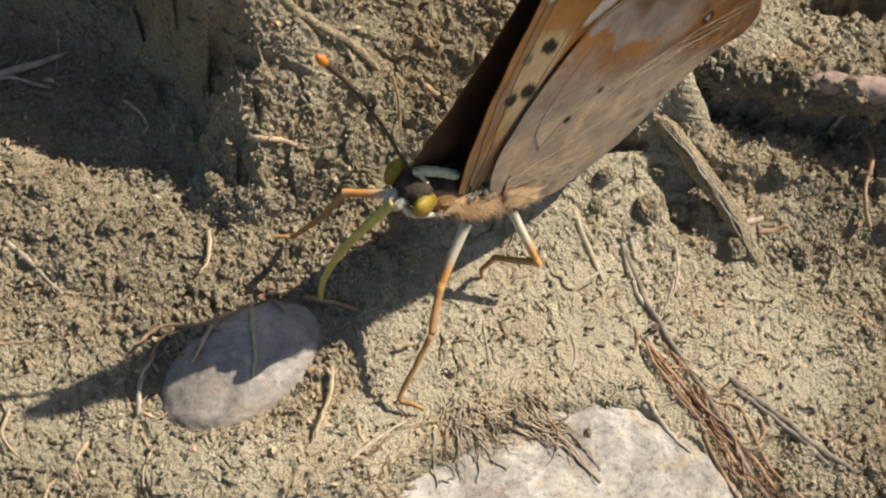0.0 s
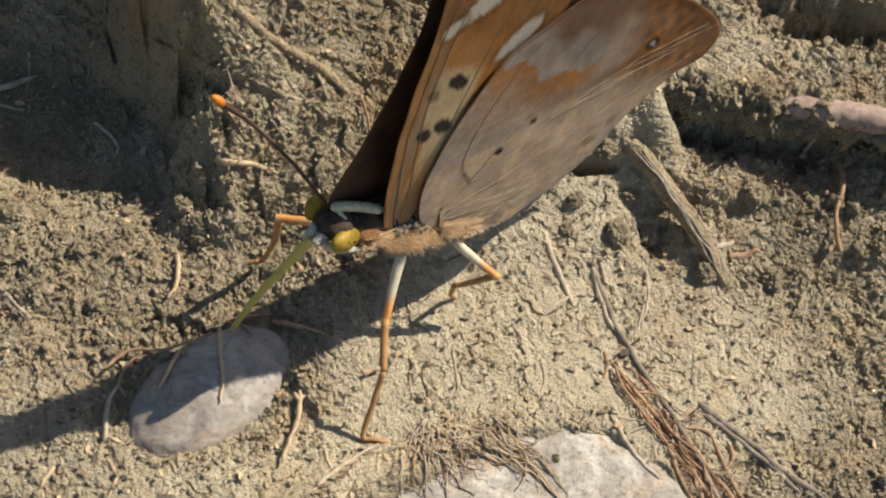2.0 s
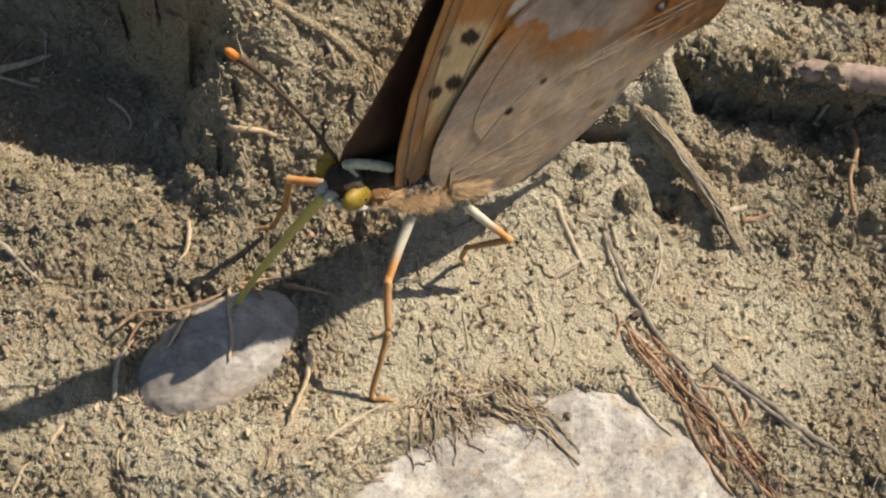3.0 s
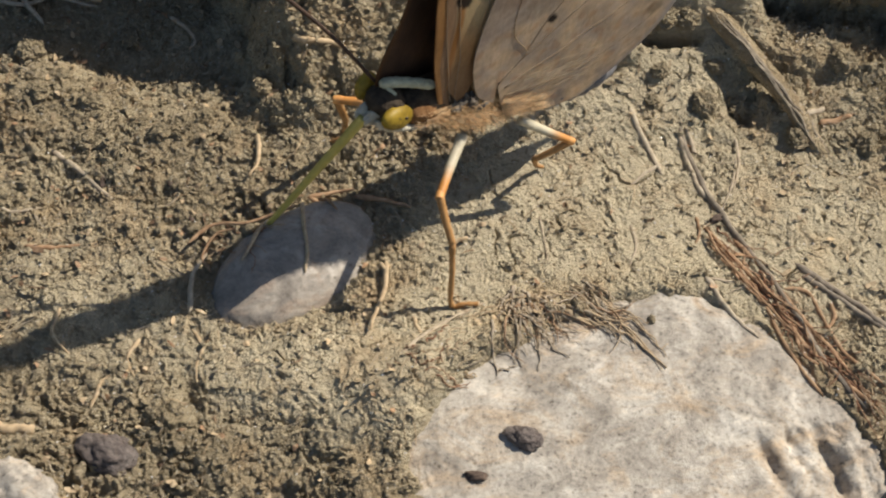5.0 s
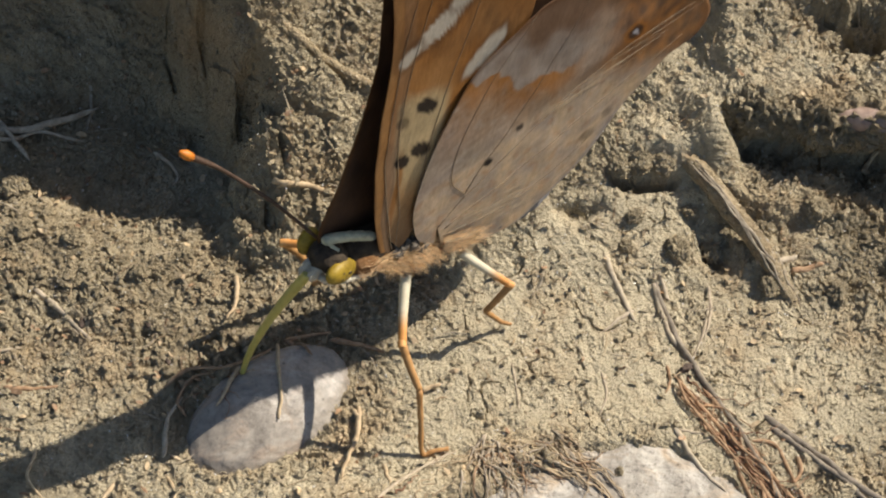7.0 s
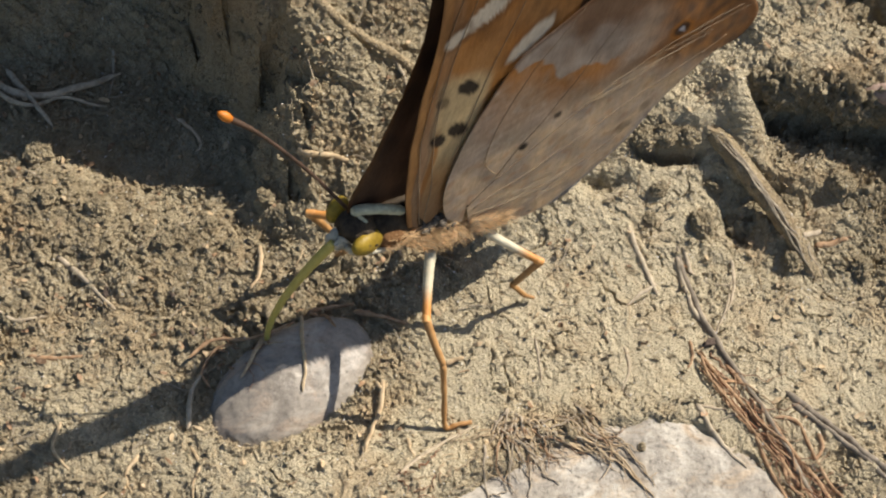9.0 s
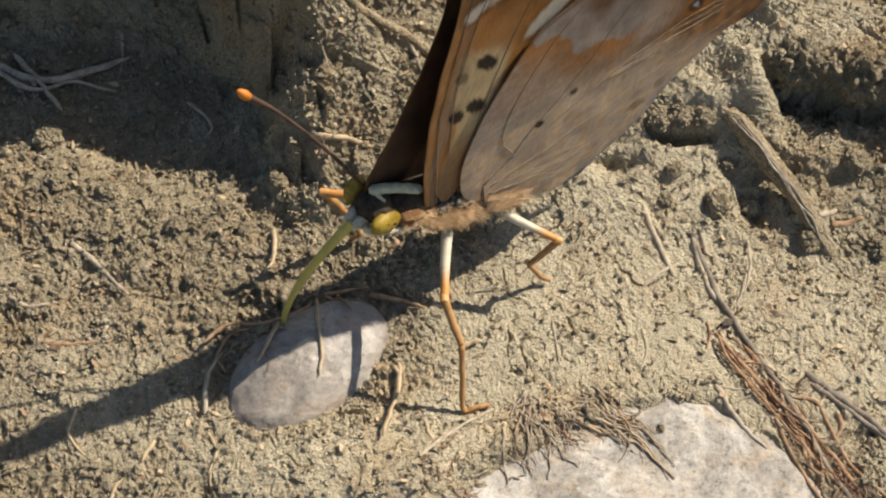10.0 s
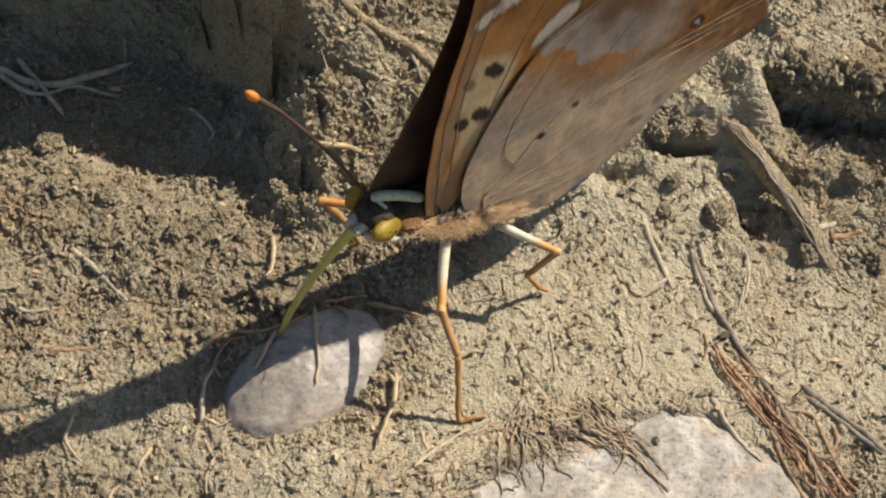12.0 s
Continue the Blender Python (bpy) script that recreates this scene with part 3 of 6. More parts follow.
def wing(name, hinge, outline, paint_out, paint_in, side, lean, foot, shift, veins, back=0.0, label=""):
    """A thin sheet of two painted faces; side: +1 left, -1 right; lean: degrees to the left of upright."""
    grid = fan(hinge, outline, 110 if side > 0 else 45)
    s, c = math.sin(radians(lean)), math.cos(radians(lean))
    cb, sb = math.cos(radians(back)), math.sin(radians(back))

    def place(x, v, off):
        bow = 0.35 * math.sin(max(v, 0) * 0.12) + 0.12 * noise.noise(Vector((x * 0.35, v * 0.35, 4.0 * side))) + 0.045 * math.sin(x * 2.1 + v * 0.9)
        y = side * (bow * 0.6) + off + shift
        x, v = x * cb - v * sb, v * cb + x * sb
        return (x, foot + v * s + y * c, 1.0 + v * c - y * s)

    n, m = len(grid), len(grid[0])
    verts, colours = [], []
    for off, paint in ((side * 0.035, paint_out), (-side * 0.035, paint_in)):
        for row in grid:
            for x, v, r in row:
                verts.append(place(x, v, off * (1 if r < 0.995 else 0.2)))
                colours.append(paint(x, v, r))
    faces = []
    for layer in (0, 1):
        base = layer * n * m
        for i in range(n - 1):
            for j in range(m - 1):
                a, b = base + i * m + j, base + (i + 1) * m + j
                quad = (a, a + 1, b + 1, b)
                faces.append(quad if (layer == 0) == (side < 0) else quad[::-1])
    for j in range(m - 1):
        a, b = (n - 1) * m + j, 2 * n * m - m + j
        quad = (a, a + 1, b + 1, b)
        faces.append(quad if side < 0 else quad[::-1])
    ob = arrays(name, verts, faces, WING, butterfly)
    layer = ob.data.color_attributes.new("pattern", "FLOAT_COLOR", "POINT")
    layer.data.foreach_set("color", np.c_[np.array(colours), np.ones(len(colours))].ravel())
    if label:
        tagged(ob, label)
    for run in veins:
        bm = bmesh.new()
        line = [Vector(place(p.x, p.y, side * 0.05)) for p in spline([(*q, 0) for q in run], 8)]
        tube(bm, line, lambda u: 0.034 * (1 - 0.8 * u) + 0.004, 6)
        part("vein", bm, WING_VEIN, ob)
    return ob


def blend(a, b, k):
    k = min(max(k, 0.0), 1.0)
    return tuple(p + (q - p) * k for p, q in zip(a, b))


def ease(a, b, v):
    k = min(max((v - a) / (b - a), 0.0), 1.0)
    return k * k * (3 - 2 * k)


def ripple(x, v, size, seed):
    return noise.noise(Vector((x / size, v / size, seed)))


def dot(x, v, cx, cv, rx, rv, turn=0.0, soft=0.25):
    c, s = math.cos(radians(turn)), math.sin(radians(turn))
    u, w = ((x - cx) * c + (v - cv) * s) / rx, ((v - cv) * c - (x - cx) * s) / rv
    return 1 - ease(1 - soft, 1 + soft, math.hypot(u, w) + 0.15 * ripple(x, v, 0.5, 2.0))


ORANGE, TAN, CREAM, LILAC = (0.36, 0.14, 0.024), (0.42, 0.275, 0.13), (0.58, 0.45, 0.25), (0.49, 0.385, 0.31)
WHITE, BLACK, UMBER, GREY = (0.52, 0.47, 0.385), (0.016, 0.011, 0.010), (0.10, 0.042, 0.014), (0.42, 0.34, 0.25)


COSTA_V, COSTA_X = (0.6, 1.4, 4.5, 9.6, 14.8, 20, 25.5, 30.5, 34.6), (3.6, 4.7, 6.1, 7.5, 8.3, 8.8, 10.2, 10.8, 9.8)


def fore_under(x, v, r):
    """The forewing's underside: striped costa, cream cell with black spots, orange disc, white patches."""
    inward = float(np.interp(v, COSTA_V, COSTA_X)) - x  # from the leading edge
    inward *= 1 + 1.3 * (1 - ease(0.5, 9.0, v))
    c = blend(ORANGE, TAN, 0.2 + 0.3 * ripple(x, v, 3, 1))
    cell = ease(1.5, 2.1, inward + 0.04 * v) * (1 - ease(14.6, 16.3, v + 0.5 * ripple(x, v, 1, 5))) * (1 - ease(4.0, 4.9, inward - 0.06 * v)) * (0.25 + 0.75 * ease(5.5, 9.0, v))
    c = blend(c, CREAM, 0.9 * cell)
    edge = 1 - ease(0.45, 0.8, inward)
    groove = ease(0.6, 0.9, inward) * (1 - ease(1.5, 1.9, inward))
    rib = ease(1.6, 1.8, inward) * (1 - ease(2.1, 2.4, inward)) * (1 - ease(9, 12, v))
    c = blend(c, (0.30, 0.20, 0.125), 0.8 * groove * (1 - 0.5 * ease(9, 15, v)))
    c = blend(c, blend(ORANGE, TAN, 0.45), 0.85 * edge)
    c = blend(c, ORANGE, 0.8 * rib)
    c = blend(c, (0.26, 0.165, 0.095), 0.7 * (1 - ease(2.5, 7.5, v)) * ease(0.5, 0.8, inward))
    c = blend(c, UMBER, 0.55 * (1 - ease(0.0, 0.14, inward)) + 0.35 * (1 - ease(0.0, 0.1, abs(inward - 0.85))) + 0.3 * (1 - ease(0.0, 0.09, abs(inward - 1.55 + 0.01 * v))))
    c = blend(c, UMBER, 0.8 * ease(23.5, 26, v + ripple(x, v, 2, 8)))
    c = blend(c, UMBER, 0.45 * ease(16.5, 19.5, v + 1.5 * ripple(x, v, 2.5, 41)) + 0.2 * ripple(x, v * 0.3, 0.5, 43))
    for cx, cv, rx, rv, turn, k in ((4.65, 14.5, 0.95, 0.6, 20, 0.97), (4.1, 10.7, 0.95, 0.6, 25, 0.97), (5.45, 10.0, 0.68, 0.55, 25, 0.97), (6.35, 13.5, 0.65, 0.45, 30, 0.6)):
        c = blend(c, BLACK, k * dot(x, v, cx, cv, rx, rv, turn, 0.16))
    for cx, cv, rx, rv, turn in ((0.85, 17.7, 0.72, 2.1, 38), (5.4, 20.8, 0.75, 2.2, 46), (7.3, 19.0, 0.5, 1.0, 40), (3.9, 22.9, 0.8, 1.2, 40), (3.4, 26.5, 0.7, 0.7, 0)):
        c = blend(c, UMBER, 0.5 * dot(x, v, cx, cv, rx + 0.45, rv + 0.45, turn, 0.2))
        c = blend(c, WHITE, 0.95 * dot(x, v, cx, cv, rx, rv, turn, 0.12))
    return c


def hind_under(x, v, r):
    """The hindwing's underside: lilac grey, orange below a jagged pale band, two dots, one eyespot."""
    fold = 0.5 * (-x) - 0.87 * (v - 7.8)  # above zero on the body's side of the fold
    along, across = 0.57 * v - 0.82 * x, 0.57 * x + 0.82 * v
    c = blend(LILAC, GREY, 0.5 + 0.6 * ripple(x, v, 3.5, 11))
    c = blend(c, (0.46, 0.36, 0.30), 0.5 * (1 - ease(5.0, 8.5, v)) * ease(-1.5, 0.5, x))
    streak = 0.5 + 0.7 * noise.noise(Vector((along * 0.4, across * 3.2, 3.3))) + 0.4 * ripple(x, v, 0.55, 29)
    veil = ease(7.5, 14.0, v + 1.0 * ripple(x, v, 1.8, 51)) * ease(-11.0, -6.0, x)
    c = blend(c, blend(ORANGE, TAN, 0.35), 0.45 * veil + 0.25 * veil * streak)
    anal = ease(-0.6, 0.8, fold)
    c = blend(c, blend((0.78, 0.57, 0.345), (0.54, 0.43, 0.335), 0.5 + 0.9 * ripple(x, v, 1.3, 13)), 0.85 * anal)
    c = blend(c, (0.52, 0.27, 0.13), 0.4 * anal * ease(0.1, 0.5, ripple(x, v, 0.8, 53)))
    c = blend(c, tuple(0.55 * k for k in c), 0.42 * streak)
    c = blend(c, (0.54, 0.47, 0.39), 0.3 * ease(0.1, 0.6, ripple(x, v, 0.7, 37)))
    jag = float(np.interp(x, (-9, -7.2, -5.2, -3.0, -2.0, -0.5, 1.0, 2.2), (15.6, 14.2, 14.6, 13.6, 15.0, 15.9, 15.3, 16.2))) + 0.35 * ripple(x, v, 0.7, 17)
    c = blend(c, ORANGE, (0.72 + 0.4 * ripple(x, v, 1.1, 47)) * ease(jag - 2.8, jag - 0.3, v) * ease(-9.5, -6.5, x))
    c = blend(c, blend((0.4, 0.35, 0.3), (0.27, 0.215, 0.175), 0.5 + 0.7 * ripple(x, v, 1.2, 19) + 0.1 * (v - jag)), 0.95 * ease(jag - 0.12, jag + 0.12, v) * ease(-10.0, -7.5, x))
    c = blend(c, (0.15, 0.075, 0.035), 0.8 * ease(jag + 2.2, jag + 4.4, v + 0.8 * ripple(x, v, 1.5, 23)))
    band = math.exp(-((fold / 0.75) ** 2)) * ease(7.0, 10.0, -x)
    c = blend(c, (0.16, 0.085, 0.04), 0.7 * band)
    outer = ease(9.0, 13.5, -x + 0.25 * (v - 14) + 0.8 * ripple(x, v, 1.2, 4)) * ease(11.0, 14.0, v)
    c = blend(c, blend(ORANGE, UMBER, 0.6 + 0.8 * ripple(x, v, 0.9, 57)), 0.85 * outer)
    c = blend(c, UMBER, 0.6 * ease(0.955, 0.985, r) * ease(10, 13, v))
    c = blend(c, (0.33, 0.32, 0.33), 0.55 * ease(0.94, 0.99, r) * (1 - ease(8, 10.5, v)) * ease(6, 9, -x))
    for cx, cv, rx, rv, k in ((-2.5, 7.7, 0.42, 0.36, 1), (-4.55, 10.15, 0.4, 0.3, 0.9), (-12.1, 7.2, 0.7, 0.5, 0.5), (-13.4, 8.9, 0.5, 0.45, 0.4)):
        c = blend(c, BLACK, k * dot(x, v, cx, cv, rx, rv))
    c = blend(c, ORANGE, 0.9 * dot(x, v, -13.2, 16.1, 1.15, 0.95))
    c = blend(c, BLACK, 0.9 * dot(x, v, -13.2, 16.1, 0.75, 0.62))
    c = blend(c, (0.5, 0.5, 0.55), 0.8 * dot(x, v, -13.2, 16.1, 0.3, 0.24))
    return c


def upper_side(x, v, r):
    c = blend((0.095, 0.05, 0.028), (0.045, 0.024, 0.015), 0.5 + ripple(x, v, 2, 31))
    c = blend(c, (0.13, 0.06, 0.02), 0.7 * ease(0.9, 0.99, r))
    return blend(c, WHITE, 0.8 * dot(x, v, 3.0, 19.0, 0.8, 2.0, 45))


HINGE, HIND_HINGE = (4.4, 2.6), (0.4, 2.6)
FORE_RIM = [(3.6, 0.5), (4.7, 1.3), (6.1, 4.5), (7.5, 9.6), (8.3, 14.8), (8.8, 20.0), (10.2, 25.5), (10.8, 30.5), (9.8, 35.0), (6.4, 36.2), (2.2, 33.6),
            (-0.4, 29.0), (-1.6, 24.4), (-2.4, 20.0), (-1.2, 14.0), (0.6, 8.0), (2.2, 3.8), (3.0, 1.2)]
HIND_RIM = [(0.2, 1.0), (1.7, 1.7), (2.8, 3.6), (3.35, 6.2), (3.25, 9.6), (2.35, 14.0), (1.3, 16.4), (-0.8, 18.6), (-3.6, 20.8), (-7.5, 21.6), (-13.0, 20.4),
            (-18.2, 18.4), (-20.7, 16.4), (-20.3, 14.3), (-17.7, 12.6), (-15.0, 9.4), (-13.5, 6.1), (-11.9, 3.6), (-9.8, 1.5), (-7.3, -0.2), (-3.0, -0.6), (-0.8, 0.2)]
FAR_RIM = [(5.6, 0.6), (8.2, 1.6), (9.3, 3.8), (8.6, 8.0), (8.3, 13.5), (8.5, 19.5), (9.9, 25.0), (10.6, 30.0), (9.8, 34.8), (6.4, 36.2), (2.2, 33.4),
           (-0.4, 28.6), (-1.8, 24.0), (-2.6, 19.4), (-1.6, 13.0), (0.0, 6.0), (2.6, 1.2)]
FORE_VEINS = [[(3.9, 1.6), (5.4, 5.6), (6.8, 10), (7.5, 15), (7.9, 20), (7.6, 26)], [(3.6, 1.8), (4.4, 5.6), (5.9, 10.5), (6.7, 15), (6.8, 21), (6.2, 28)],
              [(2.2, 2.4), (3.2, 7), (3.4, 12), (3.3, 16), (2.6, 22), (3.2, 27)]]
HIND_VEINS = [[(0.3, 2.6), (-0.9, 4.4), (-1.2, 5.2), (0.3, 6.6), (0.8, 8.2), (0.7, 11.2), (-0.4, 15.5), (-2.6, 20)],
              [(-1.2, 5.2), (-2.0, 7.4), (-3.4, 10.2), (-5.0, 14.0), (-7.4, 20.6)], [(-0.9, 4.4), (-4.4, 8.0), (-8.1, 11.6), (-13.0, 15.0), (-18.6, 17.4)],
              [(-0.4, 2.2), (-5.0, 5.2), (-9.5, 8.4), (-14.0, 11.6), (-18.6, 14.6)], [(-0.6, 1.4), (-5.0, 2.2), (-9.0, 4.0), (-12.6, 7.0)]]
wing("forewing", HINGE, FORE_RIM, fore_under, upper_side, 1, 6.0, 1.1, 0.0, FORE_VEINS, label="orange-brown forewing with black spots and white patches")
wing("hindwing", HIND_HINGE, HIND_RIM, hind_under, upper_side, 1, 6.0, 1.1, 0.3, HIND_VEINS, label="lilac-grey hindwing with orange band and small eyespot")
wing("forewing", (4.5, 0.8), FAR_RIM, fore_under, upper_side, -1, 8.2, -0.7, 0.0, FORE_VEINS, 0.0, label="forewing with dark brown upper side")
wing("hindwing", HIND_HINGE, HIND_RIM, hind_under, upper_side, -1, 7.0, -0.7, -0.3, HIND_VEINS, 5.0, label="hindwing with dark brown upper side")


def build_body():
    rng = random.Random(5)
    bm = bmesh.new()
    lump(bm, (1.4, 0, 1.75), (5.0, 1.55, 1.3), 4, 0.12, 2.0, None, 1.0)
    thorax = part("thorax", bm, THORAX_FUR, butterfly, "tawny furry thorax")
    bm = bmesh.new()
    lump(bm, (4.8, -0.2, 2.3), (3.0, 1.55, 1.75), 4, 0.1, 2.0, None, 4.0)
    part("thorax_back", bm, FACE, thorax, "dark brown back of the thorax")
    bm = bmesh.new()
    line = spline([(-3.0, 0, 1.2), (-6.5, 0.1, 1.2), (-9.5, 0.1, 1.5), (-12.5, 0, 2.2)], 10)
    tube(bm, line, lambda u: 1.35 * math.sqrt(max(1 - u**2.6, 0.003)) * (1 + 0.05 * math.sin(u * 44)), 20)
    part("abdomen", bm, ABDOMEN, butterfly, "slender grey abdomen")
    # hair on the thorax and along the base of the hindwing
    bm, bg = bmesh.new(), bmesh.new()
    for _ in range(3200):
        a, u = rng.uniform(-0.3, math.pi * 0.85), rng.uniform(-3.2, 4.6)
        w = math.sqrt(max(1 - ((u - 1.4) / 5.0) ** 2, 0.02))
        base = Vector((u, 1.6 * w * math.cos(a - 0.9), 1.75 - 1.3 * w * abs(math.sin(a))))
        way = (Vector((rng.uniform(-1.2, 0.1), base.y * 0.6, (base.z - 1.5) * 0.4)).normalized() + Vector((-0.5, rng.uniform(-0.4, 0.4), rng.uniform(-0.4, 0.4)))).normalized()
        size = rng.uniform(0.25, 0.9) + 0.5 * max(noise.noise(Vector((u * 1.1, a * 1.5, 0))), 0)
        tube(bg if rng.random() < 0.4 else bm, [base, base + way * size * 0.6, base + way * size + Vector((rng.uniform(-0.15, 0.15), rng.uniform(-0.15, 0.15), -0.2 * size))], lambda t: 0.019 * (1 - 0.8 * t), 3)
    for _ in range(900):  # the tuft below the hindwing, thinning out along its base
        u = rng.random() ** 1.6
        base = Vector((-0.6 - 3.4 * u, 1.55 + rng.uniform(-0.2, 0.35), 1.3 + rng.uniform(-0.5, 0.8) - 0.1 * u))
        way = Vector((-1.0, rng.uniform(-0.05, 0.4), rng.uniform(-0.35, 0.75))).normalized()
        size = rng.uniform(0.4, 1.5)
        tube(bg if rng.random() < 0.3 else bm, [base, base + way * size * 0.5, base + way * size + Vector((0, rng.uniform(-0.2, 0.3), rng.uniform(-0.4, 0.4)))], lambda t: 0.018 * (1 - 0.8 * t), 3)
    for _ in range(700):  # fur that covers the wing roots and the collar
        base = Vector((rng.uniform(0.6, 6.6), 1.35 + rng.uniform(-0.15, 0.3), rng.uniform(0.9, 2.2)))
        way = Vector((-0.8, rng.uniform(0.0, 0.5), rng.uniform(-0.6, 0.5))).normalized()
        size = rng.uniform(0.2, 0.6)
        tube(bm, [base, base + way * size * 0.6, base + way * size], lambda t: 0.017 * (1 - 0.8 * t), 3)
    s6, c6 = math.sin(radians(6)), math.cos(radians(6))

    def on_wing(p, q, off):
        return Vector((p, 1.1 + q * s6 + off, 1.0 + q * c6))

    for _ in range(170):  # soft hair lying over the base of the hindwing
        u = rng.random()
        x, v, size = -1.0 - 6.0 * u + rng.uniform(-0.6, 0.6), 1.6 + 3.0 * u * rng.random() + rng.uniform(-0.8, 1.0), rng.uniform(0.9, 2.6)
        up = rng.uniform(0.1, 0.75)
        tube(bg, [on_wing(x - size * k, v + size * k * up, 0.5 + 0.25 * k) for k in (0, 0.5, 1.0)], lambda t: 0.006 * (1 - 0.7 * t), 3)
    for _ in range(15):  # long hairs along the fold
        u = rng.random()
        x, v = -6.0 - 9.5 * u + rng.uniform(-0.6, 0.6), 10.6 + 5.0 * u + rng.uniform(-1.0, 0.5)
        size, up = rng.uniform(2.5, 7.0), rng.uniform(0.46, 0.58)
        run = [(x - size * k, v + size * k * up) for k in (0, 0.35, 0.7, 1.0)]
        if run[-1][0] > -21.5:
            tube(bg, [on_wing(p, q, 0.5 + 0.1 * i) for i, (p, q) in enumerate(run)], lambda t: 0.01 * (1 - 0.6 * t), 3)
    tagged(part("fur", bm, HAIR, butterfly, "tawny hair", False), kind="stuff")
    tagged(part("wing_hair", bg, HAIR_GREY, butterfly, "pale grey hair at the wing base", False), kind="stuff")

    for place, size in (((3.0, 1.3, 2.1), (0.8, 0.3, 0.45)), ((2.0, 1.35, 2.3), (0.45, 0.32, 0.7)), ((1.0, 1.35, 1.9), (0.7, 0.3, 0.3))):
        bm = bmesh.new()
        lump(bm, place, size, 4, 0.55, 2.6, Matrix.Rotation(radians(35), 3, "Y"), place[0])
        part("wing_joint", bm, JOINT, thorax, "grey-brown plate at the wing root")
    bm = bmesh.new()
    lump(bm, (5.7, 0.75, 1.75), (1.5, 0.85, 0.95), 4, 0.12, 2.0, None, 6.0)
    part("collar", bm, COLLAR, thorax, "orange-brown collar behind the eye")
    bm = bmesh.new()
    turn = Matrix.Rotation(radians(18), 3, "Z")
    lump(bm, (8.3, -0.1, 2.55), (1.35, 1.45, 1.2), 4, 0.08, 2.2, turn, 7.0)
    head = part("head", bm, FACE, butterfly, "dark brown head")
    tilt = turn @ Matrix.Rotation(radians(-10), 3, "Y")
    for centre, size, spots in (((7.95, 1.15, 1.95), (1.62, 0.64, 0.9), ((8.3, 1.82, 2.25), (7.75, 1.88, 2.25), (8.35, 1.84, 1.85))),
                                ((8.95, -1.5, 3.0), (1.0, 0.62, 1.05), ((9.5, -1.85, 3.2),))):
        bm = bmesh.new()
        lump(bm, centre, size, 4, 0.03, 1.0, tilt)
        eye = part("eye", bm, EYE, head, "olive-yellow compound eye")
        for spot in spots:
            bm = bmesh.new()
            lump(bm, spot, (0.15, 0.06, 0.13), 2, 0.0)
            part("eye_spot", bm, EYE_SPOT, eye)
    for centre in ((9.3, 0.3, 1.8), (9.5, -0.4, 1.9)):
        bm = bmesh.new()
        lump(bm, centre, (0.85, 0.36, 0.5), 4, 0.25, 3.0, Matrix.Rotation(radians(38), 3, "Y"), centre[0])
        part("palp", bm, WHITE_FUR, head, "white furry palp")
    bm = bmesh.new()
    tube(bm, spline([(9.3, 0.5, 1.55), (8.6, 1.0, 1.2), (7.4, 1.15, 1.0), (6.2, 1.15, 0.9), (5.0, 1.05, 0.7)], 8), lambda u: (0.3 - 0.1 * u) * min(1, 0.4 + 5 * (1 - u)), 12, 0.22, rng)
    part("cheek", bm, WHITE_FUR, head, "white rim under the eye")
    bm = bmesh.new()
    tube(bm, spline([(8.95, -0.05, 4.0), (7.8, 0.15, 4.05), (6.4, 0.5, 3.95), (5.2, 0.9, 3.8)], 12), lambda u: (0.46 - 0.06 * u) * min(1, 0.6 + 6 * u, 0.6 + 6 * (1 - u)), 14, 0.1, rng, 0.85)
    tube(bm, spline([(8.7, 0.0, 3.95), (8.5, 0.4, 3.75), (8.15, 0.8, 3.5)], 6), lambda u: 0.17 - 0.07 * u, 8, 0.2, rng)
    part("crest", bm, PALE, head, "pale cream stripe on top of the head")
    line = spline([(9.0, -0.6, 3.9), (12.0, -1.9, 6.9), (15.2, -3.3, 9.5), (17.5, -4.0, 10.9)], 10)
    bm = bmesh.new()
    tube(bm, line, lambda u: 0.13 + 0.1 * ease(0.6, 1.0, u) + 0.012 * math.sin(u * 190), 8)
    antenna = part("antenna", bm, FEELER, butterfly, "dark brown antenna")
    bm = bmesh.new()
    a, b = line[-2], line[-1]
    tube(bm, [a, b, b + (b - a) * 1.2, b + (b - a) * 2.3, b + (b - a) * 2.9], lambda u: 0.24 + 0.16 * math.sin(min(u * 3.4, 3.1)) - 0.14 * u, 10)
    part("club", bm, FEELER_TIP, antenna, "bright orange club")


build_body()


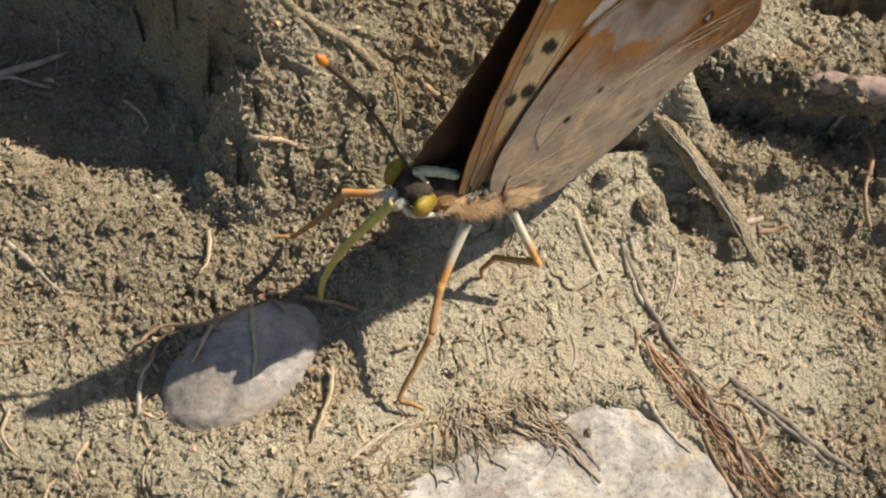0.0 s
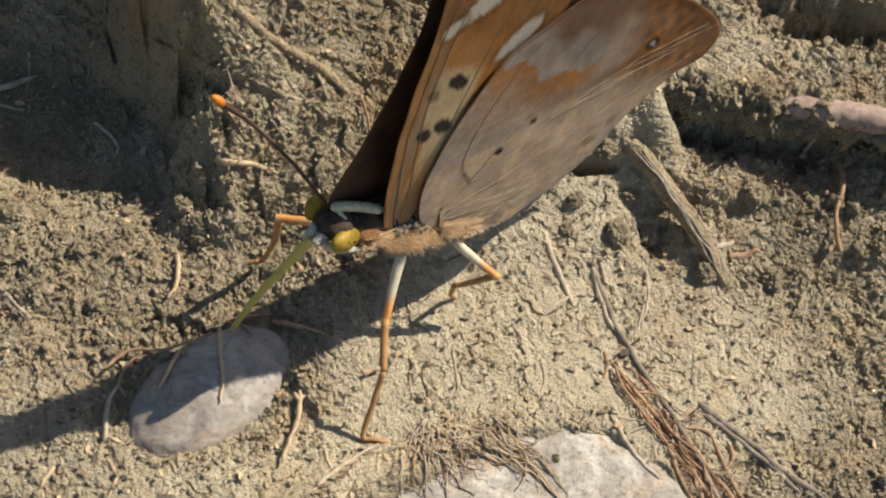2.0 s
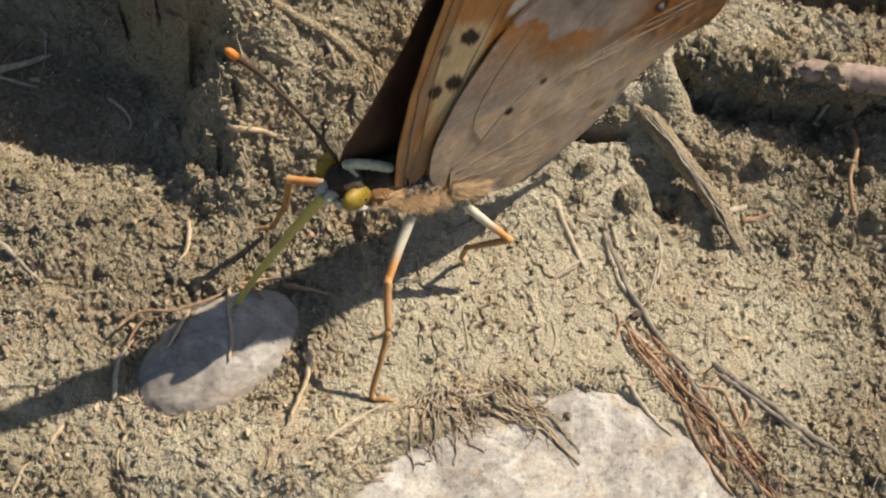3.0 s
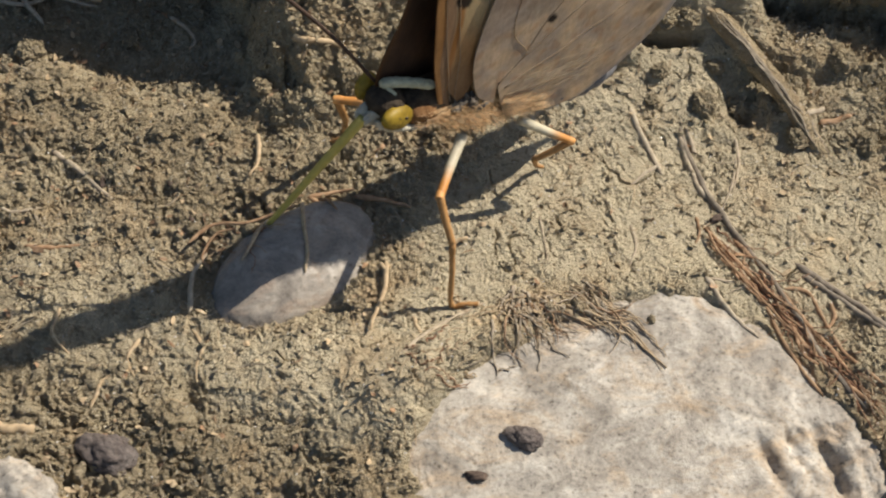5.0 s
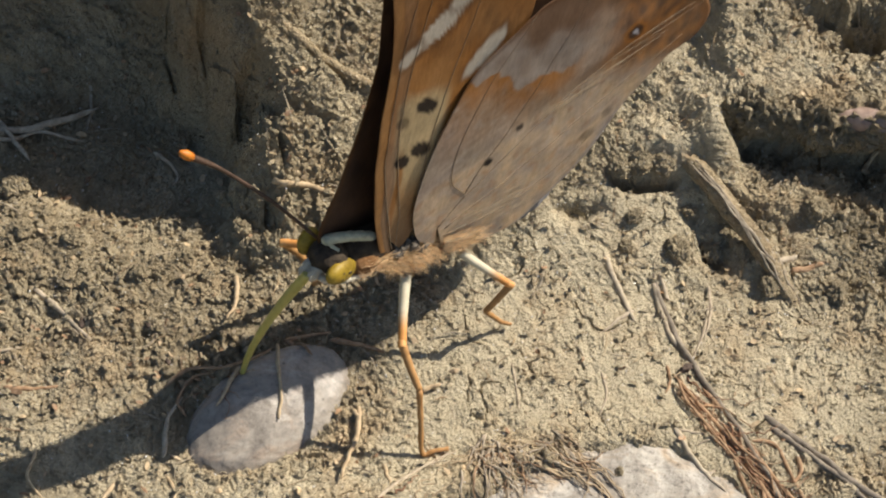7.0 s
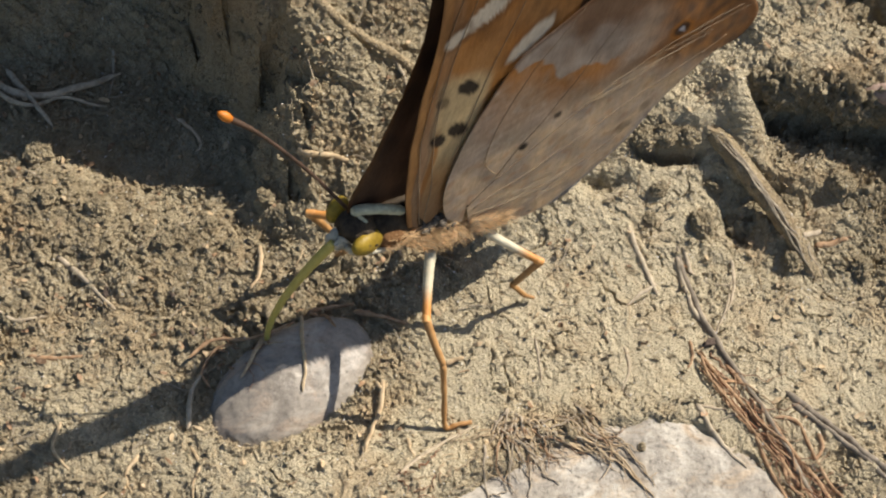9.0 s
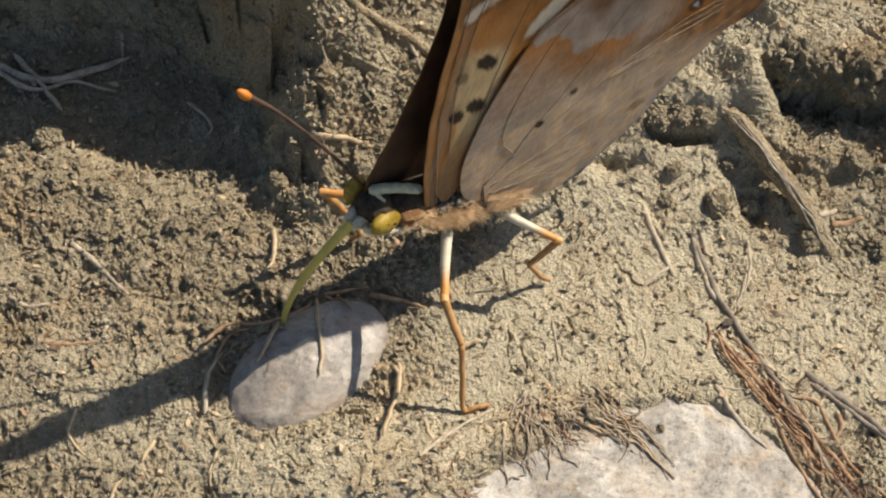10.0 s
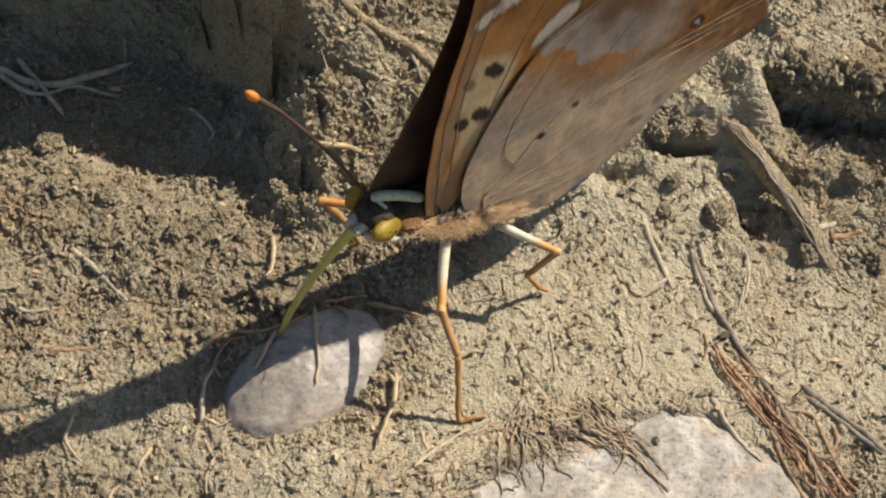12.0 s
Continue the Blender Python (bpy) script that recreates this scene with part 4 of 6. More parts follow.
# Legs: the hip rides on the body, the foot stays on the soil; the two rigid pieces meet at the knee.
class Leg:
    def __init__(self, hip, knee, ankle, heel, toe, thick, rest_row, pole=None):
        self.hip = Vector(hip)  # in the body's space
        self.world = [Vector(p) for p in (knee, ankle, heel, toe)]
        body = body_pose(rest_row)
        hip_now = (body @ (self.hip * MM)) / MM
        knee, ankle, heel, toe = self.world
        self.upper, self.lower = (knee - hip_now).length, (heel - knee).length
        self.heel = heel.copy()
        self.pole = Vector(pole) if pole else (knee - (hip_now + heel) / 2).normalized()
        rng = random.Random(int(thick * 1000))
        # femur along +x from the hip
        bm = bmesh.new()
        tube(bm, spline([(0, 0, 0), (self.upper * 0.5, 0, 0.05), (self.upper, 0, 0)], 8), lambda u: thick * (1.25 - 0.35 * u), 10, 0.04, rng)
        self.femur = part("femur", bm, LEG_BLEND, butterfly, "cream upper leg, orange towards the knee")
        layer = self.femur.data.color_attributes.new("pattern", "FLOAT_COLOR", "POINT")
        for v, c in zip(self.femur.data.vertices, layer.data):
            c.color = (*blend((0.56, 0.51, 0.37), (0.56, 0.25, 0.065), ease(0.45, 0.82, v.co.x / MM / self.upper)), 1)
        bm = bmesh.new()
        tube(bm, spline([(self.upper * 0.93, 0, 0.03), (self.upper * 0.97, 0, 0.02), (self.upper + thick * 0.6, 0, 0)], 6), lambda u: thick * (0.93 + 0.07 * math.sin(u * 3.0)), 10, 0.03, rng)
        part("knee", bm, LEG_ORANGE, self.femur, "orange knee")
        frame_now = self.axes(knee, heel, self.pole).inverted()
        local = [frame_now @ p for p in (knee, ankle, heel, toe)]
        bm = bmesh.new()
        mid = local[1]
        tube(bm, spline([local[0], (local[0] + mid) / 2 + Vector((0, 0, 0.05)), mid], 6), lambda u: thick * (0.95 - 0.2 * u), 9, 0.05, rng)
        for _ in range(12):
            u = rng.uniform(0.1, 0.95)
            p = local[0].lerp(mid, u)
            tube(bm, [p, p + Vector((0.25, rng.uniform(-0.35, 0.35), rng.uniform(-0.35, 0.35)))], lambda t: 0.03 * (1 - 0.7 * t), 3)
        self.tibia = part("tibia", bm, LEG_BROWN, butterfly, "tan lower leg")
        bm = bmesh.new()
        tube(bm, spline([mid, mid.lerp(local[2], 0.5), local[2], local[2].lerp(local[3], 0.5), local[3]], 7), lambda u: thick * (0.72 + 0.06 * math.sin(u * 40) - 0.25 * u), 8, 0.06, rng)
        part("tarsus", bm, LEG_BROWN, self.tibia, "jointed foot")

    @staticmethod
    def axes(origin, along, pole):
        x = (along - origin).normalized()
        y = (pole - x * pole.dot(x)).normalized()
        m = Matrix((x, y, x.cross(y))).transposed().to_4x4()
        m.translation = origin
        return m

    def poses(self, body, heel=None):
        """The poses of both pieces in the body's space, for a body pose and a foot's place."""
        heel = Vector(heel) if heel else self.heel
        hip = (body @ (self.hip * MM)) / MM
        gap = heel - hip
        d = min(gap.length, (self.upper + self.lower) * 0.999)
        way = gap.normalized()
        a = (self.upper**2 - self.lower**2 + d * d) / (2 * d)
        h = math.sqrt(max(self.upper**2 - a * a, 0.0))
        out = (self.pole - way * self.pole.dot(way)).normalized()
        knee = hip + way * a + out * h
        inverse = body.inverted()
        made = []
        for m in (self.axes(hip, knee, self.pole), self.axes(knee, heel, self.pole)):
            m = m.copy()
            m.translation = m.translation * MM
            made.append(inverse @ m)
        return made


STILL = (10.5, 0, 0, 0, 0, 0, 0)
mid_leg = Leg((1.9, 1.2, -0.6), (14.7, 1.58, 7.2), (15.95, -0.83, 5.0), (16.3, -3.55, 0.35), (18.2, -3.2, 0.3), 0.33, STILL)
rear_leg = Leg((-3.0, 1.3, -0.2), (23.41, 7.36, 5.5), (21.45, 6.78, 3.0), (22.6, 6.95, 0.9), (23.3, 6.9, 0.5), 0.3, STILL)
far_leg = Leg((3.0, -1.2, 0.2), (12.61, 10.51, 7.77), (11.2, 10.6, 4.2), (9.1, 10.75, 0.9), (7.6, 10.8, 0.6), 0.33, SWAY[0], (-0.98, 0.21, 0.02))
hind_far_leg = Leg((-3.0, -1.3, -0.2), (20.0, 16.5, 7.0), (20.5, 18.0, 4.5), (20.6, 19.6, 2.4), (20.0, 20.2, 2.3), 0.29, STILL)

# The proboscis: a chain of stiff links from the mouth to the wet spot.
MOUTH, LINKS, TONGUE_LENGTH = Vector((9.9, 0.0, 1.5)), 14, 13.0
# seconds, the tip's place, and how far it bows out
TONGUE_TIPS = [(0, 11.0, 5.0, 1.9, 2.6), (0.5, 10.8, 4.8, 1.9, 2.4), (1, 8.3, 3.0, 2.3, 1.4), (1.5, 6.8, 4.9, 1.8, 0.6), (2, 7.0, 4.6, 1.9, 0.6), (2.5, 7.7, 3.4, 2.2, 1.0), (2.7, 7.4, 3.6, 2.0, 0.8),
               (4.3, 3.6, 3.0, 1.4, 0.0), (5.5, 3.5, 2.9, 1.4, 0.0), (6, 3.5, 2.9, 1.4, 0.2), (6.5, 1.8, 2.3, 1.3, 2.4), (7, 3.4, 2.5, 1.3, 1.5), (9, 3.4, 3.1, 1.3, 1.9), (10.5, 3.5, 3.1, 1.3, 2.0), (12, 3.5, 2.9, 1.3, 1.3)]
links = []
for i in range(LINKS):
    bm = bmesh.new()
    length = TONGUE_LENGTH / LINKS
    wide = 0.37 - 0.17 * (i / LINKS)
    tube(bm, [Vector((length * u, 0, 0)) for u in (-0.14, -0.08, 0.5, 1.08, 1.14)], lambda u: wide, 10)
    links.append(part("proboscis_link", bm, TONGUE, butterfly, "yellow-green proboscis" if i == 0 else ""))


def tongue_poses(body, t):
    """Poses of the links in the body's space at a time."""
    tip = [float(np.interp(t, [r[0] for r in TONGUE_TIPS], [r[k] for r in TONGUE_TIPS])) for k in (1, 2, 3, 4)]
    tip, bow = Vector(tip[:3]), tip[3]
    mouth = (body @ (MOUTH * MM)) / MM

    def run(bulge):
        out = (tip - mouth).to_2d()
        out = Vector((*(out.normalized() if out.length > 1e-6 else Vector((-1, 0))), 0))
        ctrl = mouth.lerp(tip, 0.62) + out * bulge * 0.8 + Vector((0, 0, bulge * 0.3))
        return [mouth * (1 - u) ** 2 + ctrl * (2 * u * (1 - u)) + tip * u * u for u in [k / 60 for k in range(61)]]

    def size(line):
        return sum((b - a).length for a, b in zip(line, line[1:]))

    line = run(bow)
    total = size(line)
    knots, walked, want = [line[0]], 0.0, total / LINKS
    for a, b in zip(line, line[1:]):
        walked += (b - a).length
        if walked >= want * len(knots) - 1e-6 and len(knots) < LINKS:
            knots.append(b)
    knots.append(line[-1])
    inverse, made = body.inverted(), []
    for a, b in zip(knots, knots[1:]):
        m = Leg.axes(a, b, Vector((0.3, 0.2, 1.0)))
        m.translation = m.translation * MM
        made.append(inverse @ m)
    return made


# ---- what lies on the soil ----
bpy.context.view_layer.update()
SOLID = [scene.objects[n] for n in ("ground", "rock", "pebble")]


def surface(x, y):
    """The height of the uppermost solid surface over a place, in millimetres."""
    best = -9.0
    for ob in SOLID:
        inverse = ob.matrix_world.inverted()
        hit, place, _, _ = ob.ray_cast(inverse @ (Vector((x, y, 60)) * MM), inverse.to_3x3() @ Vector((0, 0, -1)))
        if hit:
            best = max(best, (ob.matrix_world @ place).z / MM)
    return best


def draped(points, steps=7, stiff=6):
    """A run over the ground through places (x, y, lift)."""
    run = spline(points, steps)
    z = [surface(p.x, p.y) for p in run]
    for _ in range(stiff):
        z = [max(z[i], (z[max(i - 1, 0)] + 2 * z[i] + z[min(i + 1, len(z) - 1)]) / 4) * 0.6
             + 0.4 * (z[max(i - 1, 0)] + z[i] + z[min(i + 1, len(z) - 1)]) / 3 for i in range(len(z))]
    return [Vector((p.x, p.y, h + p.z)) for p, h in zip(run, z)]


def root(name, points, thick, thin, material, label, category, group=""):
    rng = random.Random(int(points[0][0] * 977 + points[0][1] * 31))
    line = draped(points, 10, 6)
    reach = max(3, len(line) // 6)  # a stiff run: it bridges small dips and is pressed into small humps
    z = [sum(p.z for p in line[max(i - reach, 0):i + reach + 1]) / len(line[max(i - reach, 0):i + reach + 1]) for i in range(len(line))]
    wx, wy = rng.uniform(0, 9), rng.uniform(0, 9)
    line = [Vector((p.x + 0.5 * thick * noise.noise(Vector((0.21 * i, wx, 0))), p.y + 0.5 * thick * noise.noise(Vector((0.21 * i, wy, 5))), 0.7 * h + 0.3 * p.z))
            for i, (p, h) in enumerate(zip(line, z))]
    bm = bmesh.new()
    knots = [rng.uniform(0, math.tau) for _ in range(3)]

    def size(u):
        r = thick + (thin - thick) * u
        r *= 1 + 0.08 * math.sin(u * 9 + knots[0]) + 0.05 * math.sin(u * 31 + knots[1])
        return r * min(1.0, 0.3 + 9 * u, 0.3 + 9 * (1 - u))

    tube(bm, line, size, 11, 0.13, rng, 0.72)
    ob = part(name, bm, material)
    return tagged(ob, label, category, group)


def build_thick_root():
    """A straight weathered root that comes out of the bank and dips into the clay again, with strips of bark along it."""
    rng = random.Random(19)
    run = spline([(38.0, 20.2, 0), (40.6, 16.8, 0), (42.9, 13.3, 0), (44.4, 10.8, 0), (45.7, 8.5, 0)], 14)
    n = len(run)
    ground = [surface(p.x, p.y) for p in run]
    slope, low = np.polyfit(range(n), ground, 1)
    line = [Vector((p.x, p.y, low + slope * i + 0.5 - 0.6 * (i / n) ** 4 + 0.25 * noise.noise(Vector((i * 0.09, 3.0, 0))))) for i, p in enumerate(run)]
    bm = bmesh.new()
    tube(bm, line, lambda u: (0.82 - 0.2 * u) * min(1.0, 0.55 + 5 * (1 - u)), 30, 0.03, rng, 0.8)
    for i, v in enumerate(bm.verts):
        ring, k = divmod(i, 30)
        off = 0.13 * noise.noise(Vector((k * 1.1, ring * 0.05, 2.0))) + 0.1 * noise.fractal(v.co * 1.4, 0.6, 2.0, 5)
        v.co += Vector((off * 0.6, 0.2 * off, off))
    thick = tagged(part("root", bm, ROOT_CRUST), "thick pale weathered root with strips of bark", "root")
    for k in range(9):
        a, first = rng.uniform(-0.3, 2.4), rng.randrange(0, n - 22)
        strip = []
        for i in range(first, min(n, first + rng.randrange(16, 34))):
            b = a + 0.5 * noise.noise(Vector((i * 0.12, k, 0)))
            r = 0.82 - 0.2 * i / n + 0.04
            strip.append(line[i] + Vector((0.82 * math.cos(b) * r, 0.55 * math.cos(b) * r, 0.85 * math.sin(b) * r)))
        bm = bmesh.new()
        tube(bm, strip, lambda u: 0.1 * (1 - 0.6 * abs(2 * u - 1) ** 2), 6, 0.3, rng)
        part("bark_strip", bm, rng.choice((ROOT_GREY, ROOT_PALE)), thick)


def strand(tuft, points, thick, material):
    rng = random.Random(int(points[0][0] * 977 + points[-1][1] * 131))
    line = draped(points, 6, 3)
    curl = rng.uniform(0.1, 0.55)
    line = [p + curl * Vector((noise.noise(Vector((0.33 * i, thick * 90, 1.0))), noise.noise(Vector((0.33 * i, thick * 70, 7.0))), 0.0)) for i, p in enumerate(line)]
    bm = bmesh.new()
    tube(bm, [p - tuft.location / MM for p in line], lambda u: 0.62 * thick * (1.0 - 0.6 * u), 6, 0.25, rng)
    part("strand", bm, material, tuft)


def clod(x, y, r, lift, label):
    """A broken lump of clay."""
    rng = random.Random(int(x * 313 + y * 71))
    bm = bmesh.new()
    seed = x * 3.1 + y
    lump(bm, (0, 0, 0), (r, r * rng.uniform(0.75, 0.95), r * 0.75), 5, 0.22, 1.7, Matrix.Rotation(seed, 3, "Z"), seed)
    for v in bm.verts:
        v.co += v.co.normalized() * (r * 0.17 * noise.fractal(v.co * (2.6 / r) + Vector((seed, 0, 0)), 0.6, 2.0, 4) + 0.05 * noise.fractal(v.co * 6.0, 0.6, 2.0, 3))
    ob = part("clod", bm, SOIL, None, "", False)
    ob.location = Vector((x, y, surface(x, y) + (lift - 0.25) * r)) * MM
    tagged(ob, label, "clod", "clay clods on the bank")


def bark_bit(x, y, r, label):
    bm = bmesh.new()
    lump(bm, (0, 0, 0), (r, r * 0.5, r * 0.3), 3, 0.5, 2.2, Matrix.Rotation(x * 2.0, 3, "Z"), x)
    ob = part("plant_scrap", bm, BARK_DARK)
    ob.location = Vector((x, y, surface(x, y) + r * 0.3)) * MM
    tagged(ob, label, "plant scrap")


def small_stone(x, y, r, label, material=DARK_STONE):
    bm = bmesh.new()
    lump(bm, (0, 0, 0), (r, r * 0.72, r * 0.5), 5, 0.28, 1.2, Matrix.Rotation(-0.45, 3, "Z"), y)
    ob = part("small_stone", bm, material)
    ob.location = Vector((x, y, surface(x, y) + r * 0.15)) * MM
    tagged(ob, label, "stone")


def scatter(count, seed):
    """Places over the part of the bank that is seen."""
    rng = np.random.RandomState(seed)
    x, y = rng.uniform(-24, 62, count), rng.uniform(-21, 41, count)
    keep = (rock_plan(x, y) > 0.99) | (ground_at(x, y) > 0.4)
    return rng, x[keep], y[keep]


def build_crumbs(count, low, high, seed, level, label):
    """Loose crumbs of soil, all in one mesh."""
    rng, x, y = scatter(count, seed)
    keep = rng.uniform(0, 1, len(x)) > 0.15 + (0.7 if level == 1 else 1.6) * calmness(x, y)
    x, y = x[keep], y[keep]
    base = bmesh.new()
    bmesh.ops.create_icosphere(base, subdivisions=level, radius=1.0)
    shape = np.array([v.co[:] for v in base.verts])
    faces = np.array([[v.index for v in f.verts] for f in base.faces])
    base.free()
    n, k = len(x), len(shape)
    size = low * (high / low) ** (rng.uniform(0, 1, n) ** 2.2)
    z = ground_at(x, y) + size * rng.uniform(-0.1, 0.45, n)
    a = rng.uniform(0, 2 * np.pi, n)
    jit = 1 + rng.uniform(-0.38, 0.38, (n, k, 1))
    v = shape[None] * jit * size[:, None, None] * rng.uniform(0.6, 1.25, (n, 1, 3))
    c, s = np.cos(a)[:, None], np.sin(a)[:, None]
    v = np.stack([v[..., 0] * c - v[..., 1] * s, v[..., 0] * s + v[..., 1] * c, v[..., 2]], -1) + np.stack([x, y, z], -1)[:, None]
    f = (faces[None] + (np.arange(n) * k)[:, None, None]).reshape(-1, 3)
    tagged(arrays("soil_crumbs", v.reshape(-1, 3), f, CRUMB, None, level > 1), label, "soil", kind="stuff")


def build_fibres(count, seed, material, label, longest, thick):
    """Fine dry rootlets and bits of straw, uncounted."""
    rng, x, y = scatter(count, seed)
    verts, faces = [], []
    for px, py in zip(x, y):
        a, length = rng.uniform(0, 6.28), longest * rng.uniform(0.25, 1.0) ** 1.5
        bend = rng.uniform(-0.9, 0.9)
        r = thick * rng.uniform(0.5, 1.2)
        u = np.linspace(-0.5, 0.5, 6)
        lx = px + np.cos(a + bend * u) * length * u
        ly = py + np.sin(a + bend * u) * length * u
        lz = ground_at(lx, ly)
        lz = np.maximum(lz, np.convolve(np.pad(lz, 1, mode="edge"), [0.3, 0.4, 0.3], "valid")) + r * 0.6 + rng.uniform(0, 0.25)
        first = len(verts)
        for i in range(6):
            k = r * (1.0 - 0.6 * abs(u[i]) * 2)
            side = (-math.sin(a), math.cos(a))
            for w, h in ((1, 0), (0, 1), (-1, 0), (0, -1)):
                verts.append((lx[i] + side[0] * w * k, ly[i] + side[1] * w * k, lz[i] + h * k))
        for i in range(5):
            for j in range(4):
                p, q = first + i * 4 + j, first + i * 4 + (j + 1) % 4
                faces.append((p, q, q + 4, p + 4))
    tagged(arrays("dry_fibres", verts, faces, material), label, "fibres", kind="stuff")


def build_mica(count):
    rng, x, y = scatter(count, 77)
    z = ground_at(x, y) + 0.06
    verts, faces = [], []
    for px, py, pz in zip(x, y, z):
        r = 0.045 * rng.uniform(0.6, 1.7)
        n = Vector((rng.normal(), rng.normal() - 0.2, rng.uniform(0.3, 2.0))).normalized()
        u = n.orthogonal().normalized() * r
        w = n.cross(u)
        p, k = Vector((px, py, pz)), len(verts)
        verts += [tuple(p + u), tuple(p + w), tuple(p - u), tuple(p - w * 0.8), tuple(p + n * r * 0.4)]
        faces += [(k, k + 1, k + 4), (k + 1, k + 2, k + 4), (k + 2, k + 3, k + 4), (k + 3, k, k + 4)]
    tagged(arrays("mica_flakes", verts, faces, MICA, None, False), "tiny glinting mica flakes in the clay", "mica", kind="stuff")


def build_ledge():
    """A thick root under a crust of clay, which juts out over the hollows."""
    rng = random.Random(3)
    line = spline([(40.2, 25.2, 3.7), (43.0, 24.2, 4.6), (46.0, 23.5, 4.9), (50.0, 22.7, 5.1), (56.0, 21.4, 5.4), (64.0, 19.6, 5.8)], 40)
    bm = bmesh.new()
    tube(bm, line, lambda u: 0.5 + 1.35 * min(1.0, u * 5) + 0.2 * math.sin(u * 13) + 0.15 * math.sin(u * 29), 96)
    bm.normal_update()
    push = []
    for v in bm.verts:
        d = noise.fractal(v.co * 0.5, 0.6, 2.0, 6) * 0.7 + 0.32 * noise.fractal(v.co * 1.7, 0.6, 2.0, 5) + 0.16 * noise.cell(v.co * 1.6) + 0.12 * noise.fractal(v.co * 5.0, 0.6, 2.0, 3)
        push.append(v.normal * d)
    for v, p in zip(bm.verts, push):
        v.co += p
    crust = part("buried_root", bm, SOIL)
    tagged(crust, "thick root under a crust of clay jutting from the bank", "root")
    for x, y, z, r in ((42.9, 23.2, 3.6, 0.7), (42.8, 22.8, 2.7, 0.75), (48.4, 22.0, 3.6, 0.8), (49.0, 21.6, 2.8, 0.6)):
        bm = bmesh.new()
        lump(bm, (x, y, z), (r, r * 0.9, r * 1.25), 4, 0.45, 1.8, None, x)
        part("crust_crumb", bm, SOIL, crust)
    bm = bmesh.new()
    bare = [Vector(p) + Vector((0, -0.35, 0.95)) for p in spline([(49.4, 22.8, 5.1), (53.0, 22.0, 5.3), (57.0, 21.2, 5.5), (61.0, 20.3, 5.7)], 14)]
    tube(bm, bare, lambda u: 1.15 * (1 - 0.6 * abs(2 * u - 1) ** 3) + 0.03 * math.sin(u * 40) + 0.02 * math.sin(u * 90), 26, 0.05, rng)
    part("bare_bark", bm, ROOT_VIOLET, crust, "bare violet-brown bark")


def build_flakes(name, count, seed, material, label, size=1.0, strewn=0.3):
    """Flat chips of dry plant matter or clay, uncounted."""
    rng, x, y = scatter(count, seed)
    keep = ((x < 14) & (rng.uniform(0, 1, len(x)) > 0.7 * calmness(x, y))) | (rng.uniform(0, 1, len(x)) < strewn)
    x, y = x[keep], y[keep]
    z = ground_at(x, y)
    verts, faces = [], []
    for px, py, pz in zip(x, y, z):
        long, wide = size * rng.uniform(0.25, 0.85), size * rng.uniform(0.08, 0.26)
        n = Vector((rng.normal() * 0.6, rng.normal() * 0.6, 1.0)).normalized()
        u = n.orthogonal().normalized()
        w = n.cross(u)
        a = rng.uniform(0, 6.28)
        u, w = u * math.cos(a) + w * math.sin(a), w * math.cos(a) - u * math.sin(a)
        p, k = Vector((px, py, pz + rng.uniform(0.05, 0.25))), len(verts)
        bend = rng.uniform(-0.12, 0.2)
        for s in (0.02, -0.02):
            for i, e in ((-1, 0.5), (0, 1.0), (1, 0.45)):
                for d in (1, -1):
                    verts.append(tuple(p + u * (long * 0.5 * i) + w * (wide * e * d * rng.uniform(0.7, 1.2)) + n * (s + bend * (1 - i * i))))
        faces += [(k, k + 1, k + 3, k + 2), (k + 2, k + 3, k + 5, k + 4), (k + 6, k + 8, k + 9, k + 7), (k + 8, k + 10, k + 11, k + 9),
                  (k, k + 2, k + 8, k + 6), (k + 2, k + 4, k + 10, k + 8), (k + 1, k + 7, k + 9, k + 3), (k + 3, k + 9, k + 11, k + 5),
                  (k, k + 6, k + 7, k + 1), (k + 4, k + 5, k + 11, k + 10)]
    tagged(arrays(name, verts, faces, material, None, False), label, "litter", kind="stuff")


build_ledge()
build_thick_root()
root("root", [(34.73, 12.04, 0.04), (35.18, 8.26, 0.04), (36.69, 4.03, 0.04), (38.71, -0.23, 0.04), (40.86, -4.73, 0.04), (42.30, -8.67, 0.04), (44.62, -12.51, 0.04)], 0.26, 0.24, ROOT_DARK, "long thin dark grey root lying on the clay", "root")
root("root", [(35.27, 2.85, 0.03), (37.20, -0.28, 0.03), (39.34, -3.42, 0.03), (40.98, -7.08, 0.03), (43.10, -10.06, 0.03), (45.35, -12.61, 0.03)], 0.18, 0.22, ROOT_BROWN, "orange-brown dry root in a bundle", "root", "roots beside the rock")
root("root", [(35.54, 1.63, 0.03), (37.43, -2.04, 0.03), (38.68, -3.83, 0.03), (40.25, -8.37, 0.03), (41.86, -11.36, 0.03)], 0.18, 0.16, ROOT_BROWN, "orange-brown dry root in a bundle", "root", "roots beside the rock")
root("root", [(37.45, 1.62, 0.03), (39.21, -1.18, 0.03), (41.59, -5.58, 0.03), (42.95, -7.75, 0.03), (44.07, -10.31, 0.03)], 0.19, 0.16, ROOT_BROWN, "orange-brown dry root in a bundle", "root", "roots beside the rock")
root("root", [(40.48, -2.75, 0.02), (42.11, -3.19, 0.02), (42.97, -5.69, 0.02), (43.97, -8.37, 0.02), (46.45, -11.28, 0.02)], 0.16, 0.14, ROOT_BROWN, "orange-brown dry root in a bundle", "root", "roots beside the rock")
root("root", [(38.30, -2.00, 0.03), (38.67, -4.02, 0.03), (39.91, -4.05, 0.03)], 0.18, 0.14, ROOT_BROWN, "short brown rootlet stub", "root", "roots beside the rock")
